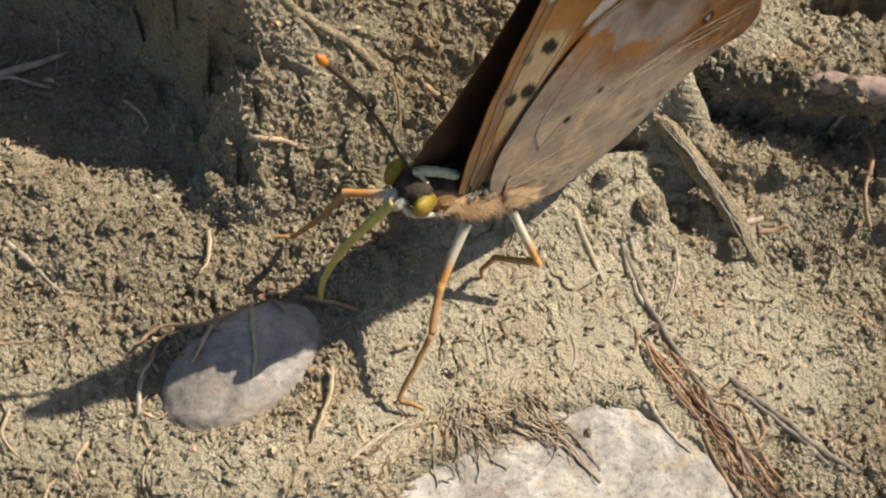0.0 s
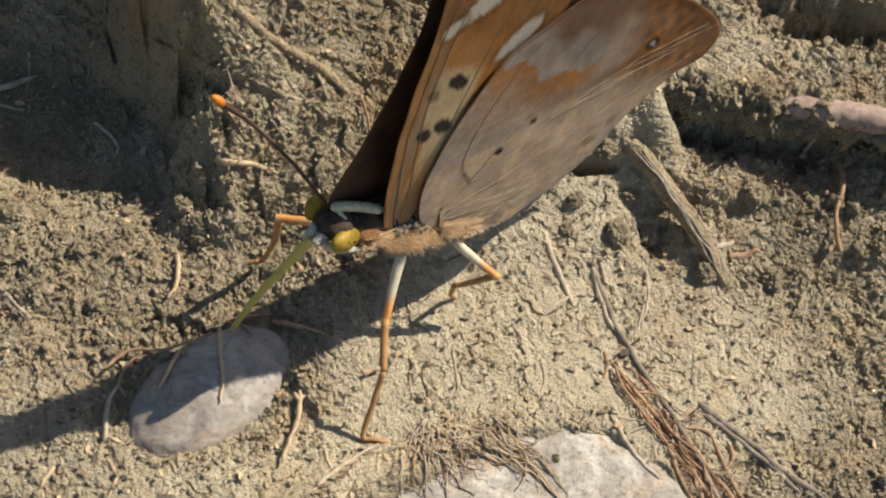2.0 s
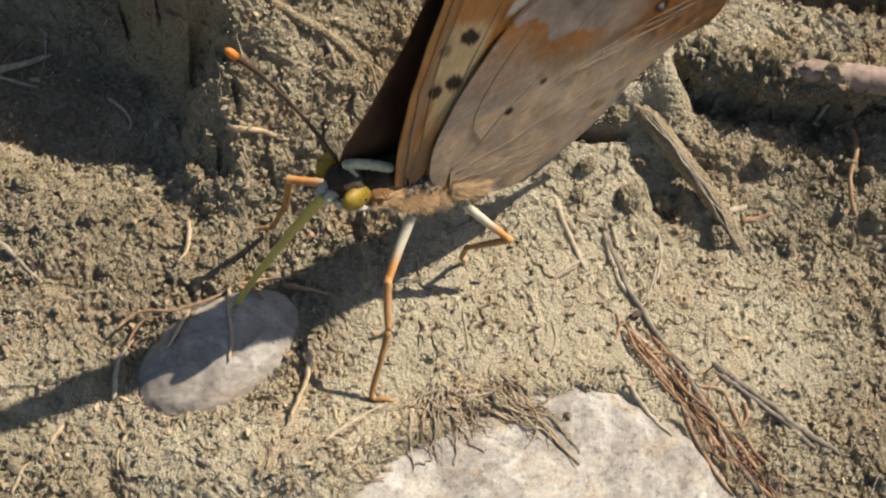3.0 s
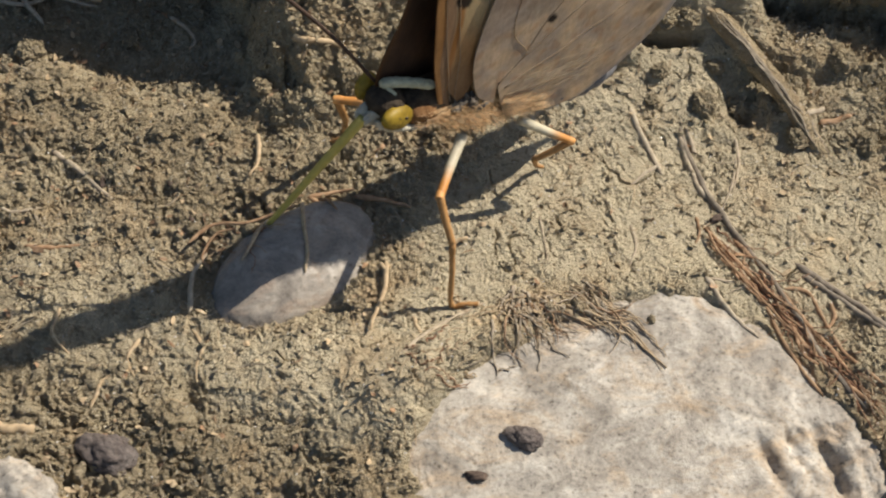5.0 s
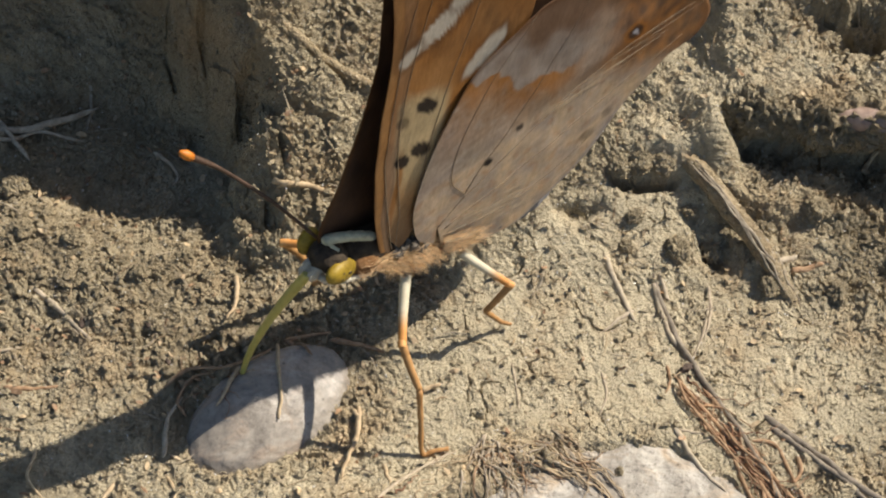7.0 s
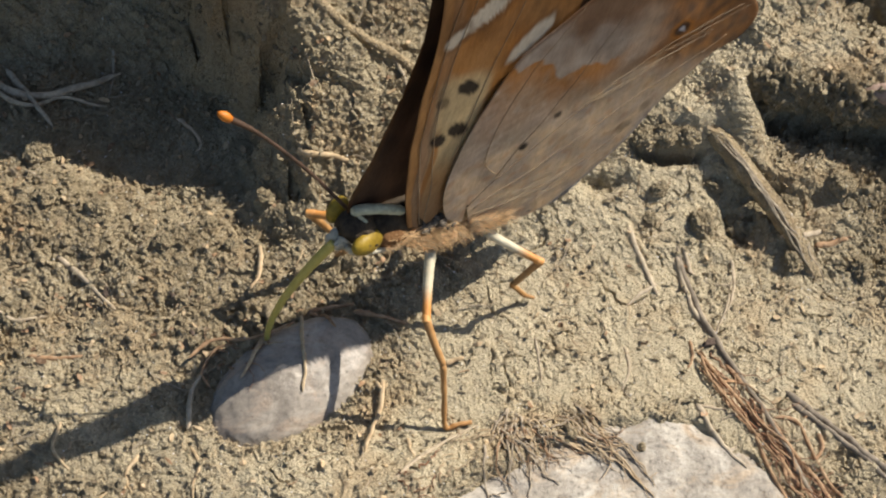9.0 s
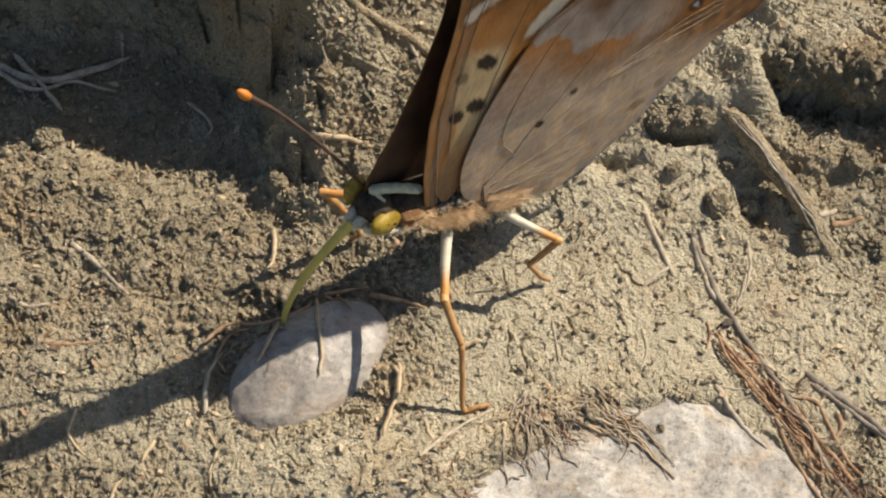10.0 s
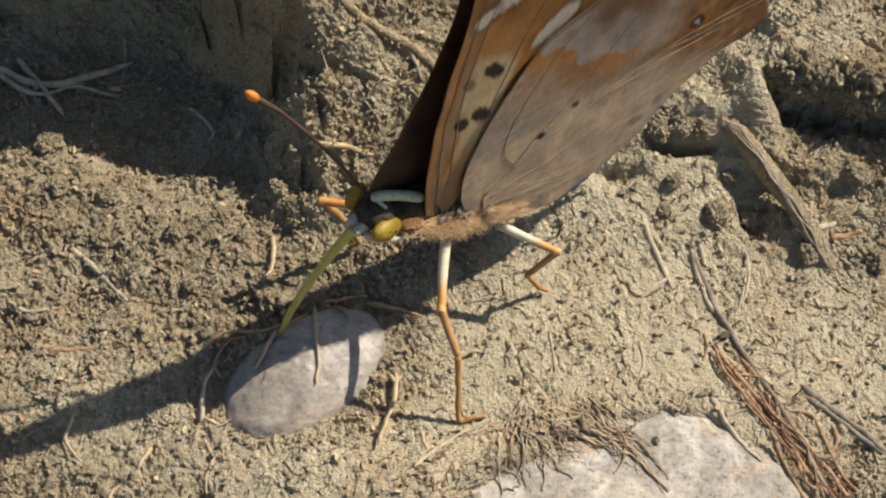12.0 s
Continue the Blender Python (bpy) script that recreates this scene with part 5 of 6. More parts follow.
root("root", [(40.68, -4.69, 0.03), (40.81, -7.83, 0.03), (41.83, -9.17, 0.03)], 0.18, 0.12, ROOT_BROWN, "orange-brown dry root in a bundle", "root", "roots beside the rock")
root("root", [(41.60, -0.73, 0.05), (43.30, -2.29, 0.05), (45.49, -4.36, 0.05), (47.40, -6.57, 0.05), (50.16, -8.43, 0.05)], 0.3, 0.24, ROOT_DARK, "dark grey root half buried in clay", "root")
root("root", [(34.74, -1.90, 0.04), (35.67, -3.97, 0.04), (36.90, -5.75, 0.04), (38.00, -6.84, 0.04)], 0.26, 0.12, ROOT_GREY, "pale grey dry root at the edge of the rock", "root")
root("root", [(34.93, -2.08, 0.02), (36.55, -2.28, 0.02), (37.56, -2.82, 0.02)], 0.14, 0.08, ROOT_GREY, "pale grey dry root at the edge of the rock", "root")
root("root", [(30.94, 13.09, 0.04), (31.72, 10.74, 0.04), (32.85, 7.36, 0.04)], 0.30, 0.20, ROOT_GREY, "pale grey root pressed into the clay", "root")
root("root", [(32.94, 8.31, 0.03), (31.66, 7.60, 0.03), (30.25, 6.39, 0.03)], 0.20, 0.10, ROOT_GREY, "small forked grey root pressed into the clay", "root")
root("root", [(35.24, 11.13, 0.03), (35.57, 9.38, 0.03), (35.14, 11.59, 0.03)], 0.20, 0.20, ROOT_GREY, "pale grey root pressed into the clay", "root")
root("root", [(38.78, 8.83, 0.02), (38.00, 6.32, 0.02), (36.89, 4.00, 0.02)], 0.12, 0.08, ROOT_GREY, "thin grey rootlet on the clay", "root")
root("root", [(5.70, 26.91, 0.06), (8.02, 25.31, 0.06), (10.17, 24.73, 0.06), (12.33, 23.76, 0.06), (14.19, 23.14, 0.06), (15.45, 22.25, 0.06)], 0.42, 0.32, ROOT_CRUST, "long grey-violet root on the clay mound", "root")
root("root", [(12.33, 23.76, 0.03), (13.22, 22.95, 0.03), (13.88, 21.62, 0.03)], 0.20, 0.10, ROOT_GREY, "thin grey rootlet on the clay", "root")
root("root", [(55.30, 19.59, 0.90), (55.26, 17.18, 0.90), (54.31, 14.34, 0.90), (54.50, 11.57, 0.90)], 0.22, 0.2, ROOT_BROWN, "reddish root hanging from the ledge", "root")
root("straw", [(52.59, 20.49, 1.00), (53.09, 21.13, 1.00), (53.78, 21.55, 1.00)], 0.25, 0.20, STRAW, "short pale straw stub", "straw")
root("straw", [(5.31, 17.52, 0.05), (6.80, 17.16, 0.05), (8.73, 17.24, 0.05), (10.25, 16.91, 0.05)], 0.34, 0.14, STRAW, "pale dry straw lying on the clay", "straw")
root("straw", [(2.58, 11.41, 0.40), (2.77, 10.17, 0.40), (2.56, 8.36, 0.40), (2.04, 7.41, 0.40)], 0.26, 0.14, STRAW, "pale upright straw chip", "straw")
root("straw", [(5.86, 5.17, 0.30), (6.01, 2.60, 0.30), (6.19, 0.49, 0.15), (6.04, -1.23, 0.1)], 0.17, 0.14, STRAW, "dry stalk lying across the pebble", "straw")
root("straw", [(3.08, 3.04, 0.20), (2.46, 1.45, 0.20), (1.63, -0.31, 0.20)], 0.22, 0.12, STRAW, "dry fibre lying across the pebble", "straw")
root("root", [(-2.33, 1.64, 0.70), (-0.53, 3.00, 0.70), (1.96, 2.89, 0.70), (4.80, 3.91, 0.50), (5.41, 4.50, 0.50)], 0.15, 0.08, ROOT_BROWN, "curled reddish rootlet beside the pebble", "root")
root("root", [(-0.65, -0.43, 0.60), (-1.29, 0.80, 0.60), (-0.30, 2.41, 0.45), (1.15, 2.68, 0.45)], 0.13, 0.08, ROOT_BROWN, "curled reddish rootlet beside the pebble", "root")
root("root", [(6.23, 5.85, 0.30), (8.12, 6.43, 0.30), (9.81, 6.56, 0.30)], 0.18, 0.1, ROOT_BROWN, "dry rootlet at the top of the pebble", "root")
root("root", [(6.44, 5.81, 0.30), (7.49, 5.37, 0.30), (8.42, 3.91, 0.30)], 0.20, 0.10, ROOT_BROWN, "dry rootlet at the top of the pebble", "root")
root("root", [(9.79, 5.96, 0.40), (11.89, 5.40, 0.40), (13.75, 4.68, 0.30)], 0.22, 0.12, ROOT_BROWN, "flat brown root chip in the shade", "root")
root("straw", [(11.80, 0.19, 0.50), (11.68, -1.98, 0.50), (11.00, -3.84, 0.50), (10.47, -5.86, 0.50)], 0.26, 0.14, STRAW, "tan dry rootlet below the pebble", "straw")
root("straw", [(11.40, -0.05, 0.50), (11.79, -0.57, 0.50), (12.20, -0.20, 0.50)], 0.16, 0.10, STRAW, "tan dry rootlet below the pebble", "straw")
root("straw", [(16.39, 1.48, 0.40), (17.03, 1.74, 0.40), (17.86, 2.01, 0.40)], 0.22, 0.14, STRAW, "tan stub beside the leg", "straw")
root("straw", [(-2.09, -3.77, 0.50), (-1.95, -0.97, 0.50), (-0.97, 1.18, 0.50)], 0.26, 0.12, ROOT_GREY, "dry grass blade beside the pebble", "straw")
root("straw", [(12.00, -8.91, 0.04), (14.49, -6.21, 0.04), (17.41, -3.99, 0.0), (18.67, -3.31, 0.0)], 0.2, 0.1, ROOT_GREY, "pale straw lying below the foot", "straw")
root("straw", [(13.54, -4.45, 0.03), (13.78, -5.64, 0.03), (14.00, -6.26, 0.03)], 0.18, 0.10, STRAW, "tan chip on the clay", "straw")
root("root", [(-18.13, 28.07, 0.50), (-16.68, 26.06, 0.50), (-15.14, 23.98, 0.50), (-13.72, 22.09, 0.50)], 0.28, 0.16, ROOT_GREY, "thin grey root in the shaded hollow", "root")
root("root", [(-20.19, 27.20, 0.50), (-15.84, 25.06, 0.50), (-12.09, 26.31, 0.50), (-8.95, 28.14, 0.50)], 0.40, 0.20, ROOT_GREY, "pale root in the shaded hollow", "root")
root("root", [(-4.42, 24.16, 0.60), (-3.23, 23.23, 0.60), (-2.30, 21.75, 0.60), (-2.78, 21.05, 0.60)], 0.18, 0.10, ROOT_GREY, "curled pale fibre in the shade", "root")
root("root", [(-19.68, 26.42, 0.50), (-16.10, 23.91, 0.50), (-13.35, 25.28, 0.50), (-9.82, 24.83, 0.50)], 0.22, 0.12, ROOT_GREY, "thin pale root in the shaded hollow", "root")
root("root", [(-14.46, 25.45, 0.50), (-12.48, 26.09, 0.50), (-10.85, 27.14, 0.50)], 0.18, 0.10, ROOT_GREY, "short pale root in the shaded hollow", "root")
root("root", [(-9.70, 30.16, 0.03), (-9.63, 28.51, 0.03), (-9.88, 26.03, 0.03)], 0.20, 0.10, ROOT_GREY, "thin pale fibre in the shade", "root")
root("root", [(-12.86, 11.26, 0.04), (-10.83, 9.31, 0.04), (-8.97, 7.15, 0.04), (-7.83, 5.84, 0.04)], 0.24, 0.14, ROOT_GREY, "grey stalk half buried in crumbs", "root")
root("root", [(-16.65, 5.96, 0.02), (-14.96, 5.27, 0.02), (-13.01, 5.69, 0.02)], 0.16, 0.10, ROOT_GREY, "thin grey stalk on the clay", "root")
root("straw", [(-13.86, 2.23, 0.03), (-11.87, 2.12, 0.03), (-9.86, 2.40, 0.03)], 0.20, 0.12, ROOT_BROWN, "brown stalk on the clay", "straw")
root("straw", [(-10.98, -3.24, 0.40), (-11.37, -5.27, 0.40), (-10.13, -6.83, 0.40)], 0.20, 0.10, STRAW, "thin curved stalk on the clay", "straw")
root("straw", [(-5.55, -5.53, 0.03), (-6.26, -7.11, 0.03), (-5.80, -8.38, 0.03)], 0.20, 0.10, STRAW, "thin stalk on the clay", "straw")
root("straw", [(-15.69, -11.67, 0.07), (-13.68, -12.25, 0.07), (-12.01, -12.15, 0.07)], 0.45, 0.35, STRAW, "thick pale stalk lying on the clay", "straw")
root("straw", [(-1.86, -4.83, 0.02), (-1.23, -6.29, 0.02), (-1.61, -7.97, 0.02), (-1.42, -9.13, 0.02)], 0.16, 0.10, STRAW, "thin stalk on the clay", "straw")
root("straw", [(-8.68, -10.61, 0.03), (-8.01, -8.86, 0.03), (-7.43, -8.15, 0.03)], 0.20, 0.10, STRAW, "thin stalk on the clay", "straw")
root("root", [(23.22, 3.98, 0.01), (23.44, 2.12, 0.01), (23.56, -0.26, 0.01)], 0.10, 0.06, ROOT_GREY, "thin fibre in a crack of the clay", "root")
root("root", [(29.93, 3.00, 0.02), (30.11, 1.18, 0.02), (29.39, -0.68, 0.02)], 0.16, 0.08, ROOT_GREY, "thin grey fibre on the clay", "root")
root("root", [(34.93, 3.56, 0.02), (34.95, 2.10, 0.02), (34.51, 1.16, 0.02)], 0.16, 0.08, ROOT_BROWN, "thin brown fibre on the clay", "root")
root("root", [(42.73, 12.05, 0.04), (44.79, 12.28, 0.04), (46.25, 12.74, 0.04)], 0.26, 0.20, ROOT_GREY, "short grey root under the ledge", "root")
root("root", [(45.56, 11.59, 0.04), (46.98, 11.82, 0.04), (48.13, 12.06, 0.04)], 0.28, 0.20, ROOT_BROWN, "short brown root under the ledge", "root")
root("root", [(16.51, 22.07, 0.50), (17.05, 20.57, 0.50), (17.30, 18.48, 0.50)], 0.14, 0.08, ROOT_BROWN, "thin brown fibre on the mound", "root")
root("root", [(19.02, 21.99, 0.04), (20.20, 21.74, 0.04), (21.28, 21.25, 0.04)], 0.26, 0.20, ROOT_BROWN, "brown root chip on the mound", "root")
root("root", [(34.61, 11.13, 0.04), (35.17, 7.32, 0.04), (35.86, 5.20, 0.04)], 0.26, 0.20, ROOT_GREY, "pale grey root pressed into the clay", "root")
root("root", [(38.90, 10.76, 0.02), (38.89, 8.38, 0.02), (38.02, 5.85, 0.02)], 0.16, 0.10, ROOT_GREY, "thin grey rootlet on the clay", "root")
root("root", [(41.99, -1.74, 0.04), (43.55, -3.11, 0.04), (45.82, -5.39, 0.04), (48.33, -8.16, 0.04)], 0.26, 0.18, ROOT_DARK, "dark grey root half buried in clay", "root")
root("root", [(43.58, -4.08, 0.03), (43.67, -5.36, 0.03), (42.85, -6.30, 0.03)], 0.20, 0.14, ROOT_BROWN, "short brown rootlet stub", "root")
root("root", [(35.47, 1.08, 0.17), (36.61, -0.94, 0.17), (38.19, -2.42, 0.17), (38.56, -4.09, 0.17)], 0.08, 0.06, ROOT_BROWN, "fine brown rootlet in a bundle", "root", "roots beside the rock")
root("root", [(35.91, 0.96, 0.13), (36.83, -0.47, 0.13), (37.24, -2.33, 0.13), (38.81, -3.93, 0.13)], 0.14, 0.06, ROOT_BROWN, "fine brown rootlet in a bundle", "root", "roots beside the rock")
root("root", [(38.43, -1.69, 0.45), (39.39, -3.45, 0.45), (41.19, -5.16, 0.45), (41.47, -7.17, 0.45)], 0.11, 0.06, ROOT_BROWN, "fine brown rootlet in a bundle", "root", "roots beside the rock")
root("root", [(39.52, -3.09, 0.31), (40.02, -4.85, 0.31), (41.62, -6.69, 0.31), (41.72, -8.77, 0.31)], 0.09, 0.06, ROOT_BROWN, "fine brown rootlet in a bundle", "root", "roots beside the rock")
root("root", [(36.90, -1.43, 0.46), (38.01, -3.06, 0.46), (39.14, -4.62, 0.46), (40.55, -6.53, 0.46)], 0.11, 0.06, ROOT_BROWN, "fine brown rootlet in a bundle", "root", "roots beside the rock")
root("root", [(35.52, 1.99, 0.48), (35.86, 0.39, 0.48), (36.80, -1.30, 0.48), (37.75, -2.95, 0.48)], 0.14, 0.06, ROOT_BROWN, "fine brown rootlet in a bundle", "root", "roots beside the rock")
tuft = tagged(empty("root_tuft", (20.83, -2.21, 0.25)), "tangled tuft of dry grey rootlets hanging over the rock", "root tuft")
strand(tuft, [(20.83, -2.21, 0.14), (20.10, -3.13, 0.13), (19.39, -4.76, 0.09)], 0.20, ROOT_GREY)
strand(tuft, [(20.83, -2.21, 0.11), (20.45, -4.25, 0.11), (19.69, -6.21, 0.09), (20.25, -7.39, 0.07)], 0.14, ROOT_GREY)
strand(tuft, [(21.31, -3.02, 0.16), (21.36, -5.33, 0.13), (22.24, -7.83, 0.09)], 0.14, ROOT_GREY)
strand(tuft, [(21.72, -3.02, 0.16), (21.99, -5.24, 0.16), (23.10, -6.98, 0.11), (24.22, -8.19, 0.09)], 0.18, ROOT_GREY)
strand(tuft, [(21.30, -3.23, 0.09), (20.72, -5.78, 0.13), (21.43, -7.83, 0.09)], 0.12, ROOT_GREY)
strand(tuft, [(22.06, -3.97, 0.09), (22.57, -5.68, 0.14), (23.47, -7.41, 0.09)], 0.14, ROOT_GREY)
strand(tuft, [(20.28, -3.76, 0.09), (21.18, -4.88, 0.16), (22.60, -5.24, 0.11), (23.28, -4.33, 0.07)], 0.14, ROOT_GREY)
strand(tuft, [(22.67, -3.96, 0.09), (23.37, -3.19, 0.14), (24.20, -2.98, 0.07)], 0.16, ROOT_GREY)
strand(tuft, [(21.49, -3.84, 0.13), (20.68, -6.97, 0.11), (20.98, -8.68, 0.09)], 0.13, ROOT_GREY)
strand(tuft, [(22.20, -5.24, 0.11), (22.26, -7.41, 0.11), (21.96, -9.11, 0.07)], 0.14, ROOT_GREY)
strand(tuft, [(19.90, -3.11, 0.09), (20.49, -3.75, 0.16), (21.71, -3.43, 0.11)], 0.12, ROOT_GREY)
strand(tuft, [(18.94, -5.64, 0.07), (18.93, -7.39, 0.11), (19.15, -9.30, 0.07)], 0.18, ROOT_GREY)
strand(tuft, [(19.36, -9.09, 0.09), (20.18, -8.67, 0.11), (20.63, -7.82, 0.07)], 0.12, ROOT_GREY)
strand(tuft, [(23.90, -3.96, 0.09), (25.25, -3.11, 0.14), (26.16, -2.01, 0.07)], 0.12, ROOT_GREY)
strand(tuft, [(26.15, -2.11, 0.07), (26.67, -3.36, 0.14), (27.36, -4.38, 0.09)], 0.12, ROOT_GREY)
strand(tuft, [(24.86, -2.69, 0.07), (26.08, -3.28, 0.16), (26.73, -4.60, 0.09)], 0.10, ROOT_GREY)
strand(tuft, [(25.75, -1.80, 0.07), (27.50, -3.17, 0.14), (28.82, -4.17, 0.07)], 0.10, ROOT_GREY)
tuft = tagged(empty("root_tuft", (24.30, -4.16, 0.31)), "flat bundle of tan dry rootlets lying on the rock", "root tuft")
strand(tuft, [(24.30, -4.16, 0.07), (26.30, -4.82, 0.14), (28.66, -5.93, 0.14), (31.00, -9.17, 0.11)], 0.22, STRAW)
strand(tuft, [(24.48, -4.59, 0.07), (26.67, -5.35, 0.14), (28.43, -6.23, 0.14), (30.11, -7.88, 0.11)], 0.20, STRAW)
strand(tuft, [(24.29, -4.46, 0.05), (25.86, -5.26, 0.11), (26.85, -5.70, 0.09)], 0.24, STRAW)
strand(tuft, [(26.73, -4.60, 0.09), (28.74, -5.05, 0.14), (30.24, -6.59, 0.13), (30.96, -8.31, 0.11)], 0.13, STRAW)
strand(tuft, [(27.57, -4.39, 0.09), (29.17, -4.83, 0.14), (30.56, -7.45, 0.11), (31.31, -7.24, 0.11)], 0.10, STRAW)
strand(tuft, [(28.29, -5.49, 0.09), (29.73, -7.66, 0.14), (30.79, -9.25, 0.09)], 0.12, STRAW)
tuft = tagged(empty("root_tuft", (22.56, -4.58, 0.47)), "thick tangle of fine grey-brown rootlets over the rock edge", "root tuft")
strand(tuft, [(22.56, -4.58, 0.05), (22.49, -4.67, 0.18), (21.23, -4.81, 0.21), (20.96, -4.88, 0.19)], 0.09, STRAW)
strand(tuft, [(20.47, -3.30, 0.05), (20.37, -3.61, 0.11), (18.66, -3.91, 0.06), (18.30, -4.23, 0.18)], 0.10, STRAW)
strand(tuft, [(20.88, -2.69, 0.05), (21.24, -2.94, 0.06), (21.76, -3.17, 0.08), (23.09, -3.32, 0.08)], 0.07, STRAW)
strand(tuft, [(21.69, -3.00, 0.05), (22.16, -3.13, 0.18), (22.47, -3.27, 0.21), (22.96, -3.28, 0.09)], 0.10, STRAW)
strand(tuft, [(19.84, -3.23, 0.05), (19.38, -4.10, 0.13), (17.64, -4.90, 0.10), (17.17, -5.68, 0.09)], 0.09, STRAW)
strand(tuft, [(23.25, -2.80, 0.05), (22.14, -3.13, 0.21), (20.81, -3.34, 0.20), (20.08, -3.61, 0.18)], 0.13, STRAW)
strand(tuft, [(21.71, -2.71, 0.05), (21.27, -3.41, 0.20), (19.76, -3.99, 0.16), (19.46, -4.84, 0.16)], 0.14, STRAW)
strand(tuft, [(21.80, -3.80, 0.05), (22.50, -4.37, 0.21), (21.73, -4.98, 0.21), (22.98, -5.30, 0.16)], 0.07, STRAW)
strand(tuft, [(23.38, -2.74, 0.05), (23.81, -2.96, 0.08), (25.40, -3.23, 0.15), (26.28, -3.55, 0.20)], 0.09, STRAW)
strand(tuft, [(19.64, -4.30, 0.05), (18.06, -4.50, 0.19), (17.65, -4.77, 0.20), (16.41, -4.93, 0.20)], 0.09, STRAW)
strand(tuft, [(22.41, -3.20, 0.05), (23.26, -3.72, 0.14), (23.63, -4.25, 0.06), (25.02, -4.71, 0.13)], 0.14, STRAW)
strand(tuft, [(22.18, -2.77, 0.05), (21.74, -3.59, 0.06), (21.56, -4.64, 0.19), (20.28, -5.44, 0.14)], 0.10, STRAW)
tuft = tagged(empty("root_tuft", (26.44, -2.45, -0.11)), "wispy tuft of thin grey rootlets at the rock edge", "root tuft")
strand(tuft, [(26.44, -2.45, 0.05), (27.01, -3.50, 0.07), (27.61, -3.98, 0.13), (28.10, -4.96, 0.12)], 0.09, STRAW)
strand(tuft, [(26.51, -3.53, 0.05), (27.14, -4.67, 0.09), (27.79, -6.08, 0.11), (28.36, -7.02, 0.08)], 0.11, STRAW)
strand(tuft, [(24.92, -2.16, 0.05), (25.64, -2.60, 0.17), (26.32, -3.19, 0.05), (26.82, -3.69, 0.12)], 0.09, STRAW)
strand(tuft, [(26.24, -2.81, 0.05), (26.58, -3.70, 0.10), (26.92, -4.41, 0.18), (27.25, -4.90, 0.14)], 0.10, STRAW)
strand(tuft, [(25.14, -3.84, 0.05), (26.17, -4.76, 0.16), (27.22, -5.84, 0.13), (28.14, -6.43, 0.07)], 0.11, STRAW)
strand(tuft, [(25.32, -3.22, 0.05), (25.65, -3.63, 0.16), (25.94, -4.26, 0.17), (26.22, -4.77, 0.13)], 0.08, STRAW)
strand(tuft, [(26.04, -2.00, 0.05), (27.09, -2.84, 0.14), (28.07, -3.98, 0.09), (28.97, -4.65, 0.06)], 0.12, STRAW)
strand(tuft, [(26.44, -3.58, 0.05), (27.75, -4.15, 0.13), (29.08, -4.88, 0.13), (30.21, -5.58, 0.15)], 0.12, STRAW)
def fine_strands(tuft, count, seed, corner, spread, way, sway, low, high, materials):
    """Many hair-thin rootlets that start in a patch and fan out one way."""
    rng = random.Random(seed)
    for _ in range(count):
        x, y = corner[0] + spread[0] * rng.random(), corner[1] + spread[1] * rng.random()
        a, size = radians(way + rng.gauss(0, sway)), rng.uniform(low, high)
        bend = rng.gauss(0, 0.35)
        run = [(x, y, 0.05)]
        for k in (1, 2, 3):
            x, y = x + size / 3 * math.cos(a), y + size / 3 * math.sin(a)
            a += bend
            run.append((x, y, rng.uniform(0.05, 0.3)))
        strand(tuft, run, rng.uniform(0.06, 0.13), rng.choice(materials))


tuft = tagged(empty("root_tuft", (21.5, -3.4, 0.3)), "matted fringe of hair-thin rootlets over the rock edge", "root tuft")
fine_strands(tuft, 34, 21, (19.6, -5.0), (4.4, 2.4), -80, 32, 1.6, 4.2, (ROOT_GREY, ROOT_GREY, STRAW, ROOT_BROWN))
tuft = tagged(empty("root_tuft", (25.5, -3.4, 0.3)), "combed wisp of hair-thin rootlets on the rock", "root tuft")
fine_strands(tuft, 22, 22, (24.2, -4.6), (3.4, 2.2), -42, 14, 2.0, 4.8, (ROOT_GREY, STRAW, ROOT_BROWN))
tuft = tagged(empty("root_tuft", (38.0, -3.0, 0.3)), "matted red-brown rootlets along the edge of the rock", "root tuft")
for step_on in range(7):
    fine_strands(tuft, 7, 30 + step_on, (35.2 + 1.35 * step_on, 1.2 - 2.05 * step_on), (1.3, 1.6), -58, 10, 2.5, 6.0, (ROOT_RED, ROOT_RED, ROOT_BROWN))
tuft = tagged(empty("root_tuft", (0.5, 2.4, 0.3)), "curled orange-brown rootlets at the edge of the pebble", "root tuft")
fine_strands(tuft, 14, 43, (-1.6, 0.8), (5.0, 2.6), 20, 60, 1.0, 2.8, (ROOT_RED, ROOT_BROWN, STRAW))
tuft = tagged(empty("root_tuft", (14.5, -8.5, 0.3)), "scattered orange-tan rootlets at the silted rock edge", "root tuft")
fine_strands(tuft, 16, 41, (12.5, -10.5), (4.5, 3.0), 40, 45, 1.0, 3.0, (STRAW, ROOT_RED))
clod(32.7, 20.0, 1.0, 0.35, "crust of clay over a small hollow")
clod(34.3, 20.3, 1.15, 0.35, "crust of clay over a small hollow")
clod(36.0, 20.0, 1.0, 0.35, "crust of clay over a small hollow")
clod(36.75, 13.40, 1.1, 0.5, "round grey clay clod on the slope")
clod(39.63, 13.94, 0.90, 0.30, "crumbly clay clod on the slope")
clod(38.09, 16.74, 0.80, 0.30, "crumbly clay clod on the slope")
clod(40.93, 16.57, 1.00, 0.30, "crumbly clay clod on the slope")
clod(43.81, 15.33, 0.90, 0.30, "crumbly clay clod on the slope")
clod(32.81, 13.74, 0.60, 0.30, "crumbly clay clod on the slope")
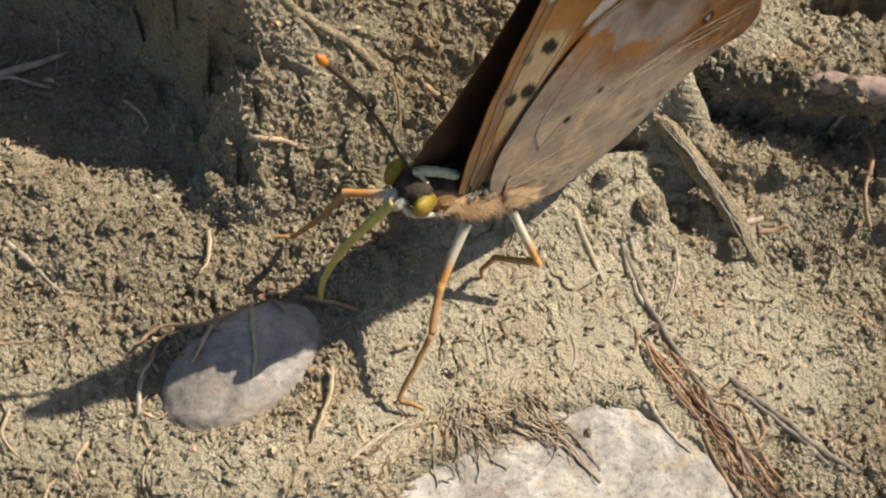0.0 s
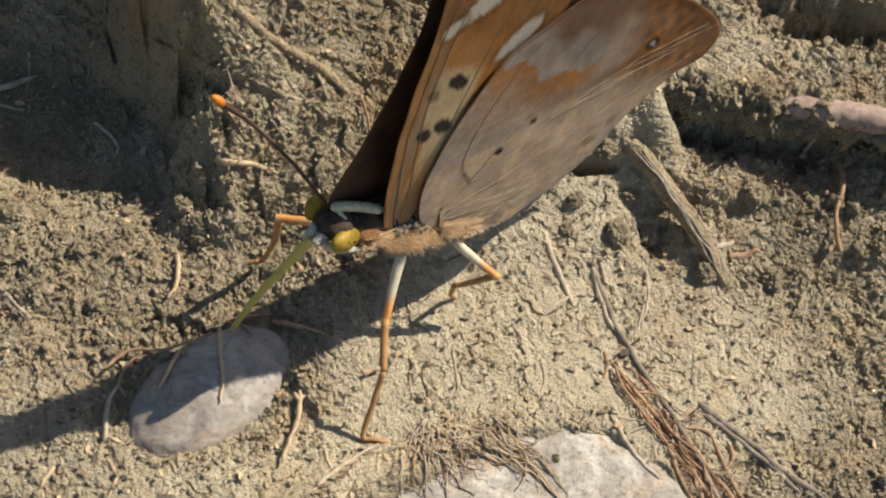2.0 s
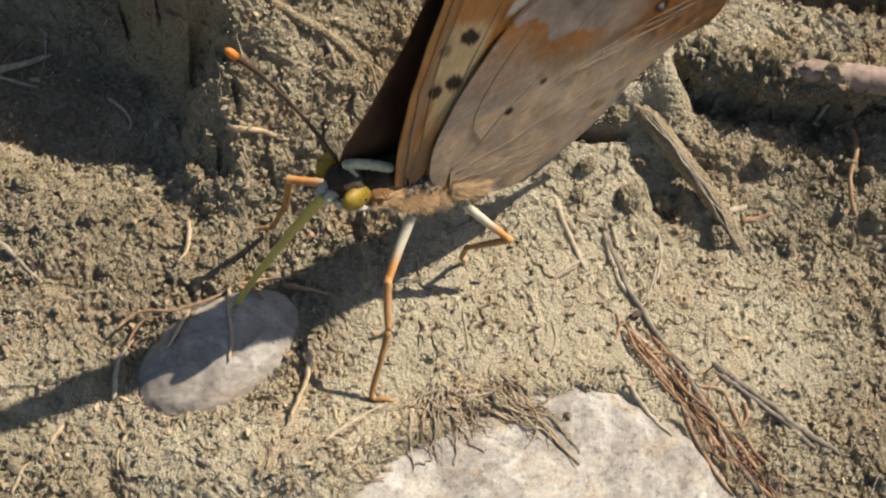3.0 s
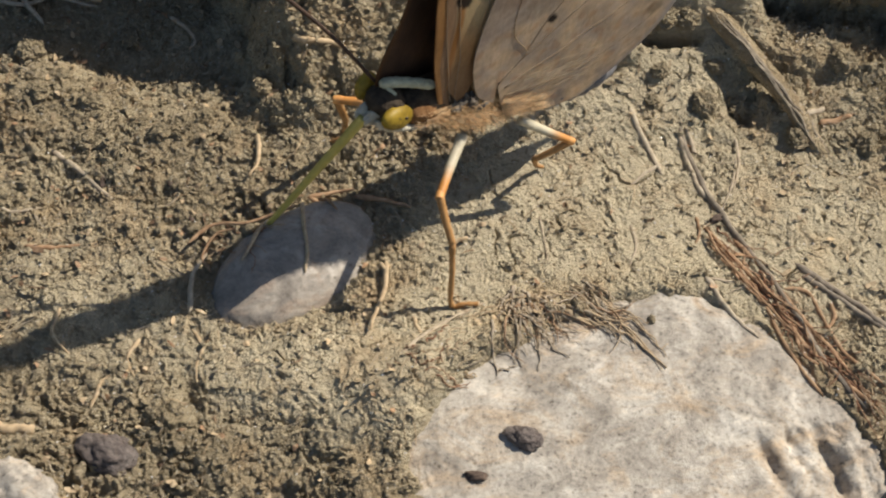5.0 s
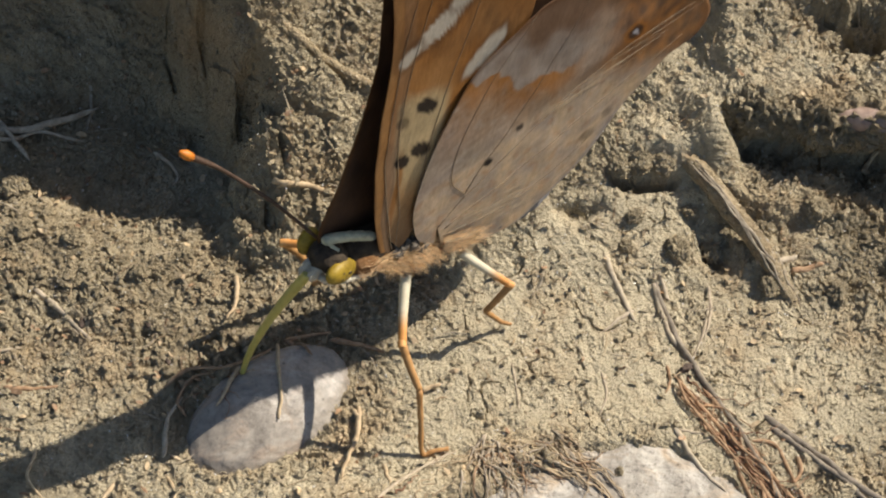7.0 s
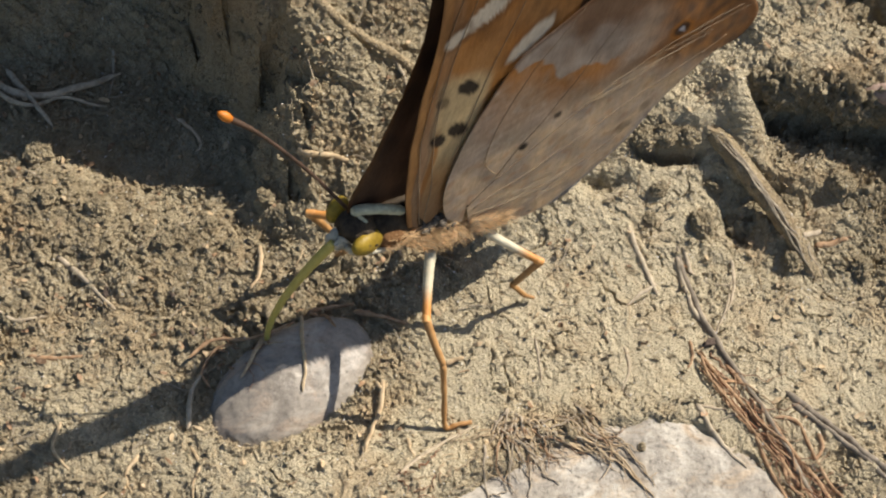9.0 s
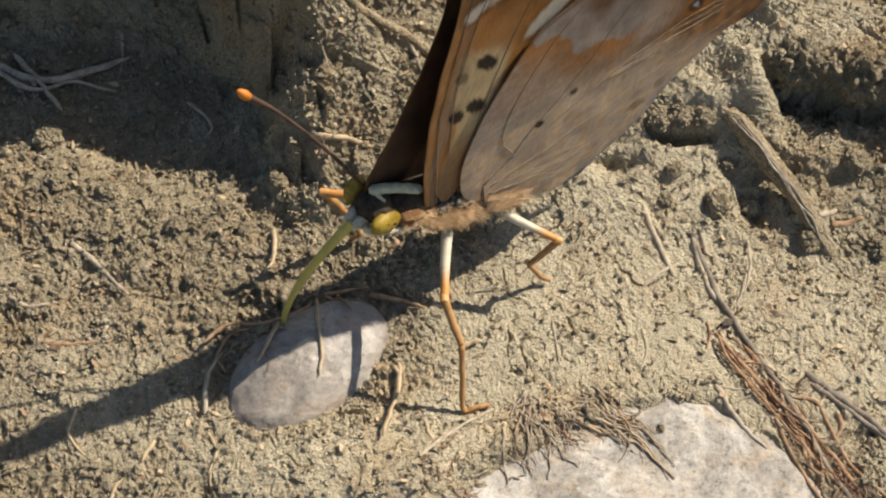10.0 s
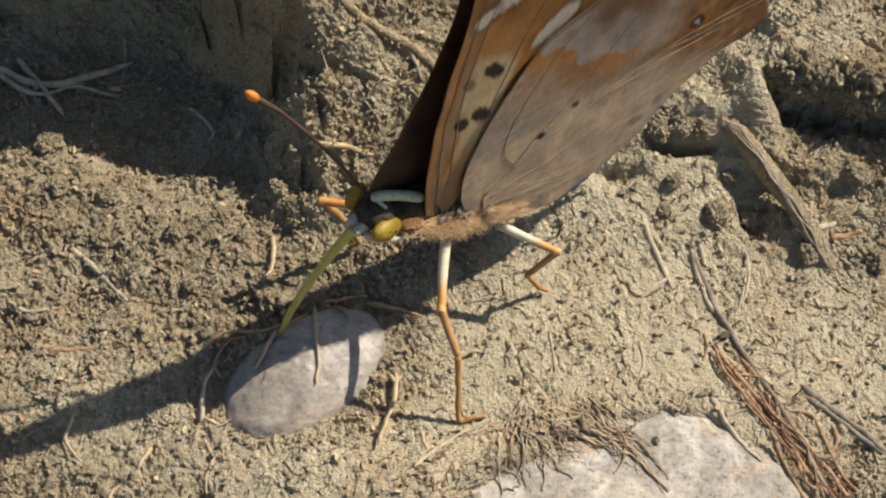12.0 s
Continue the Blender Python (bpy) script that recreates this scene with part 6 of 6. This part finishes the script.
clod(43.73, 10.35, 1.00, 0.30, "crumbly clay clod on the slope")
clod(48.04, 16.37, 1.10, 0.30, "crumbly clay clod on the slope")
clod(33.52, 15.96, 0.80, 0.30, "crumbly clay clod on the slope")
clod(48.97, 9.65, 1.00, 0.30, "crumbly clay clod on the slope")
clod(-14.68, 19.54, 1.10, 0.30, "crumbly clay clod at the edge of the hollow")
clod(-1.35, 13.71, 0.80, 0.30, "crumbly clay clod at the edge of the hollow")
clod(-4.60, 11.69, 0.80, 0.30, "crumbly clay clod at the edge of the hollow")
clod(-9.91, 14.94, 0.90, 0.30, "crumbly clay clod at the edge of the hollow")
clod(2.98, 15.14, 0.80, 0.30, "crumbly clay clod at the edge of the hollow")
clod(4.26, 14.03, 0.70, 0.30, "crumbly clay clod at the edge of the hollow")
clod(-7.59, 22.90, 0.90, 0.30, "crumbly clay clod at the edge of the hollow")
clod(-13.75, 15.54, 0.90, 0.30, "crumbly clay clod at the edge of the hollow")
clod(0.44, 11.59, 0.60, 0.30, "crumbly clay clod at the edge of the hollow")
clod(-12.21, 17.38, 0.70, 0.30, "crumbly clay clod at the edge of the hollow")
clod(3.91, 7.99, 0.50, 0.30, "crumbly clay clod at the edge of the hollow")
clod(-6.01, 13.16, 0.70, 0.30, "crumbly clay clod at the edge of the hollow")
bark_bit(-3.67, 7.08, 0.40, "tiny dark plant scrap on the clay")
bark_bit(-8.61, 7.52, 0.50, "tiny dark plant scrap on the clay")
# a small stone, built as a soil clod for its paler colour
clod(30.45, -5.23, 0.36, 0.30, "tiny grey-brown round stone on the rock")
bark_bit(-2.14, 4.06, 0.35, "tiny dark plant scrap")
bark_bit(36.38, 3.29, 0.55, "dark woody knot on a root")
# dark lump added in place of a shaded hole
small_stone(-7.2, -14.3, 1.9, "dark brown lump standing in for a shaded hole in the clay")
small_stone(20.6, -14.2, 1.15, "small flat dark stone on the rock")
small_stone(-13.2, -17.6, 3.6, "pale brown rounded stone on the clay", ROCK)
bark_bit(17.2, -16.8, 0.7, "small dark plant scrap on the rock")
build_flakes("clay_flakes", 11000, 14, CRUMB, "thin pale flakes of dry clay", 0.85, 0.25)
build_flakes("plant_flakes", 900, 15, STRAW, "pale flat flakes of dry plant litter")
build_flakes("plant_flakes", 400, 16, ROOT_BROWN, "brown flat flakes of dry plant litter")

build_fibres(620, 5, STRAW, "fine pale straw fibres strewn on the clay", 2.4, 0.045)
build_fibres(520, 6, ROOT_GREY, "fine grey root fibres strewn on the clay", 3.6, 0.05)
build_fibres(110, 7, ROOT_BROWN, "fine brown root fibres strewn on the clay", 3.0, 0.05)
build_crumbs(16000, 0.06, 0.24, 8, 1, "small loose crumbs of dry clay")
build_crumbs(900, 0.22, 0.7, 9, 2, "coarse loose crumbs of dry clay")
build_mica(2800)


# ---- motion ----
REAR_STEP = [(0, 23.3, 7.9, 0.9), (6.2, 23.3, 7.9, 0.9), (6.4, 26.0, 7.6, 3.2), (6.55, 22.6, 6.95, 0.9), (12, 22.6, 6.95, 0.9)]


def sway_at(t):
    times = [r[0] for r in SWAY]
    return (t, *[float(np.interp(t, times, [r[k] for r in SWAY])) for k in range(1, 7)])


def keyed_place(rows, t):
    return [float(np.interp(t, [r[0] for r in rows], [r[k] for r in rows])) for k in (1, 2, 3)]


def motions():
    times = sorted({r[0] for r in SWAY} | {3.2, 3.8, 6.2, 6.3, 6.4, 6.55, 7.7, 8.3} | {0.25 * k for k in range(49)})
    bodies = {t: body_pose(sway_at(t)) for t in times}
    walk(butterfly, [(t, bodies[t]) for t in times])
    for leg, rows in ((mid_leg, None), (rear_leg, REAR_STEP), (far_leg, None), (hind_far_leg, None)):
        made = {t: leg.poses(bodies[t], keyed_place(rows, t) if rows else None) for t in times}
        walk(leg.femur, [(t, made[t][0]) for t in times])
        walk(leg.tibia, [(t, made[t][1]) for t in times])
    chain = {t: tongue_poses(bodies[t], t) for t in times}
    for i, link in enumerate(links):
        walk(link, [(t, chain[t][i]) for t in times])


motions()
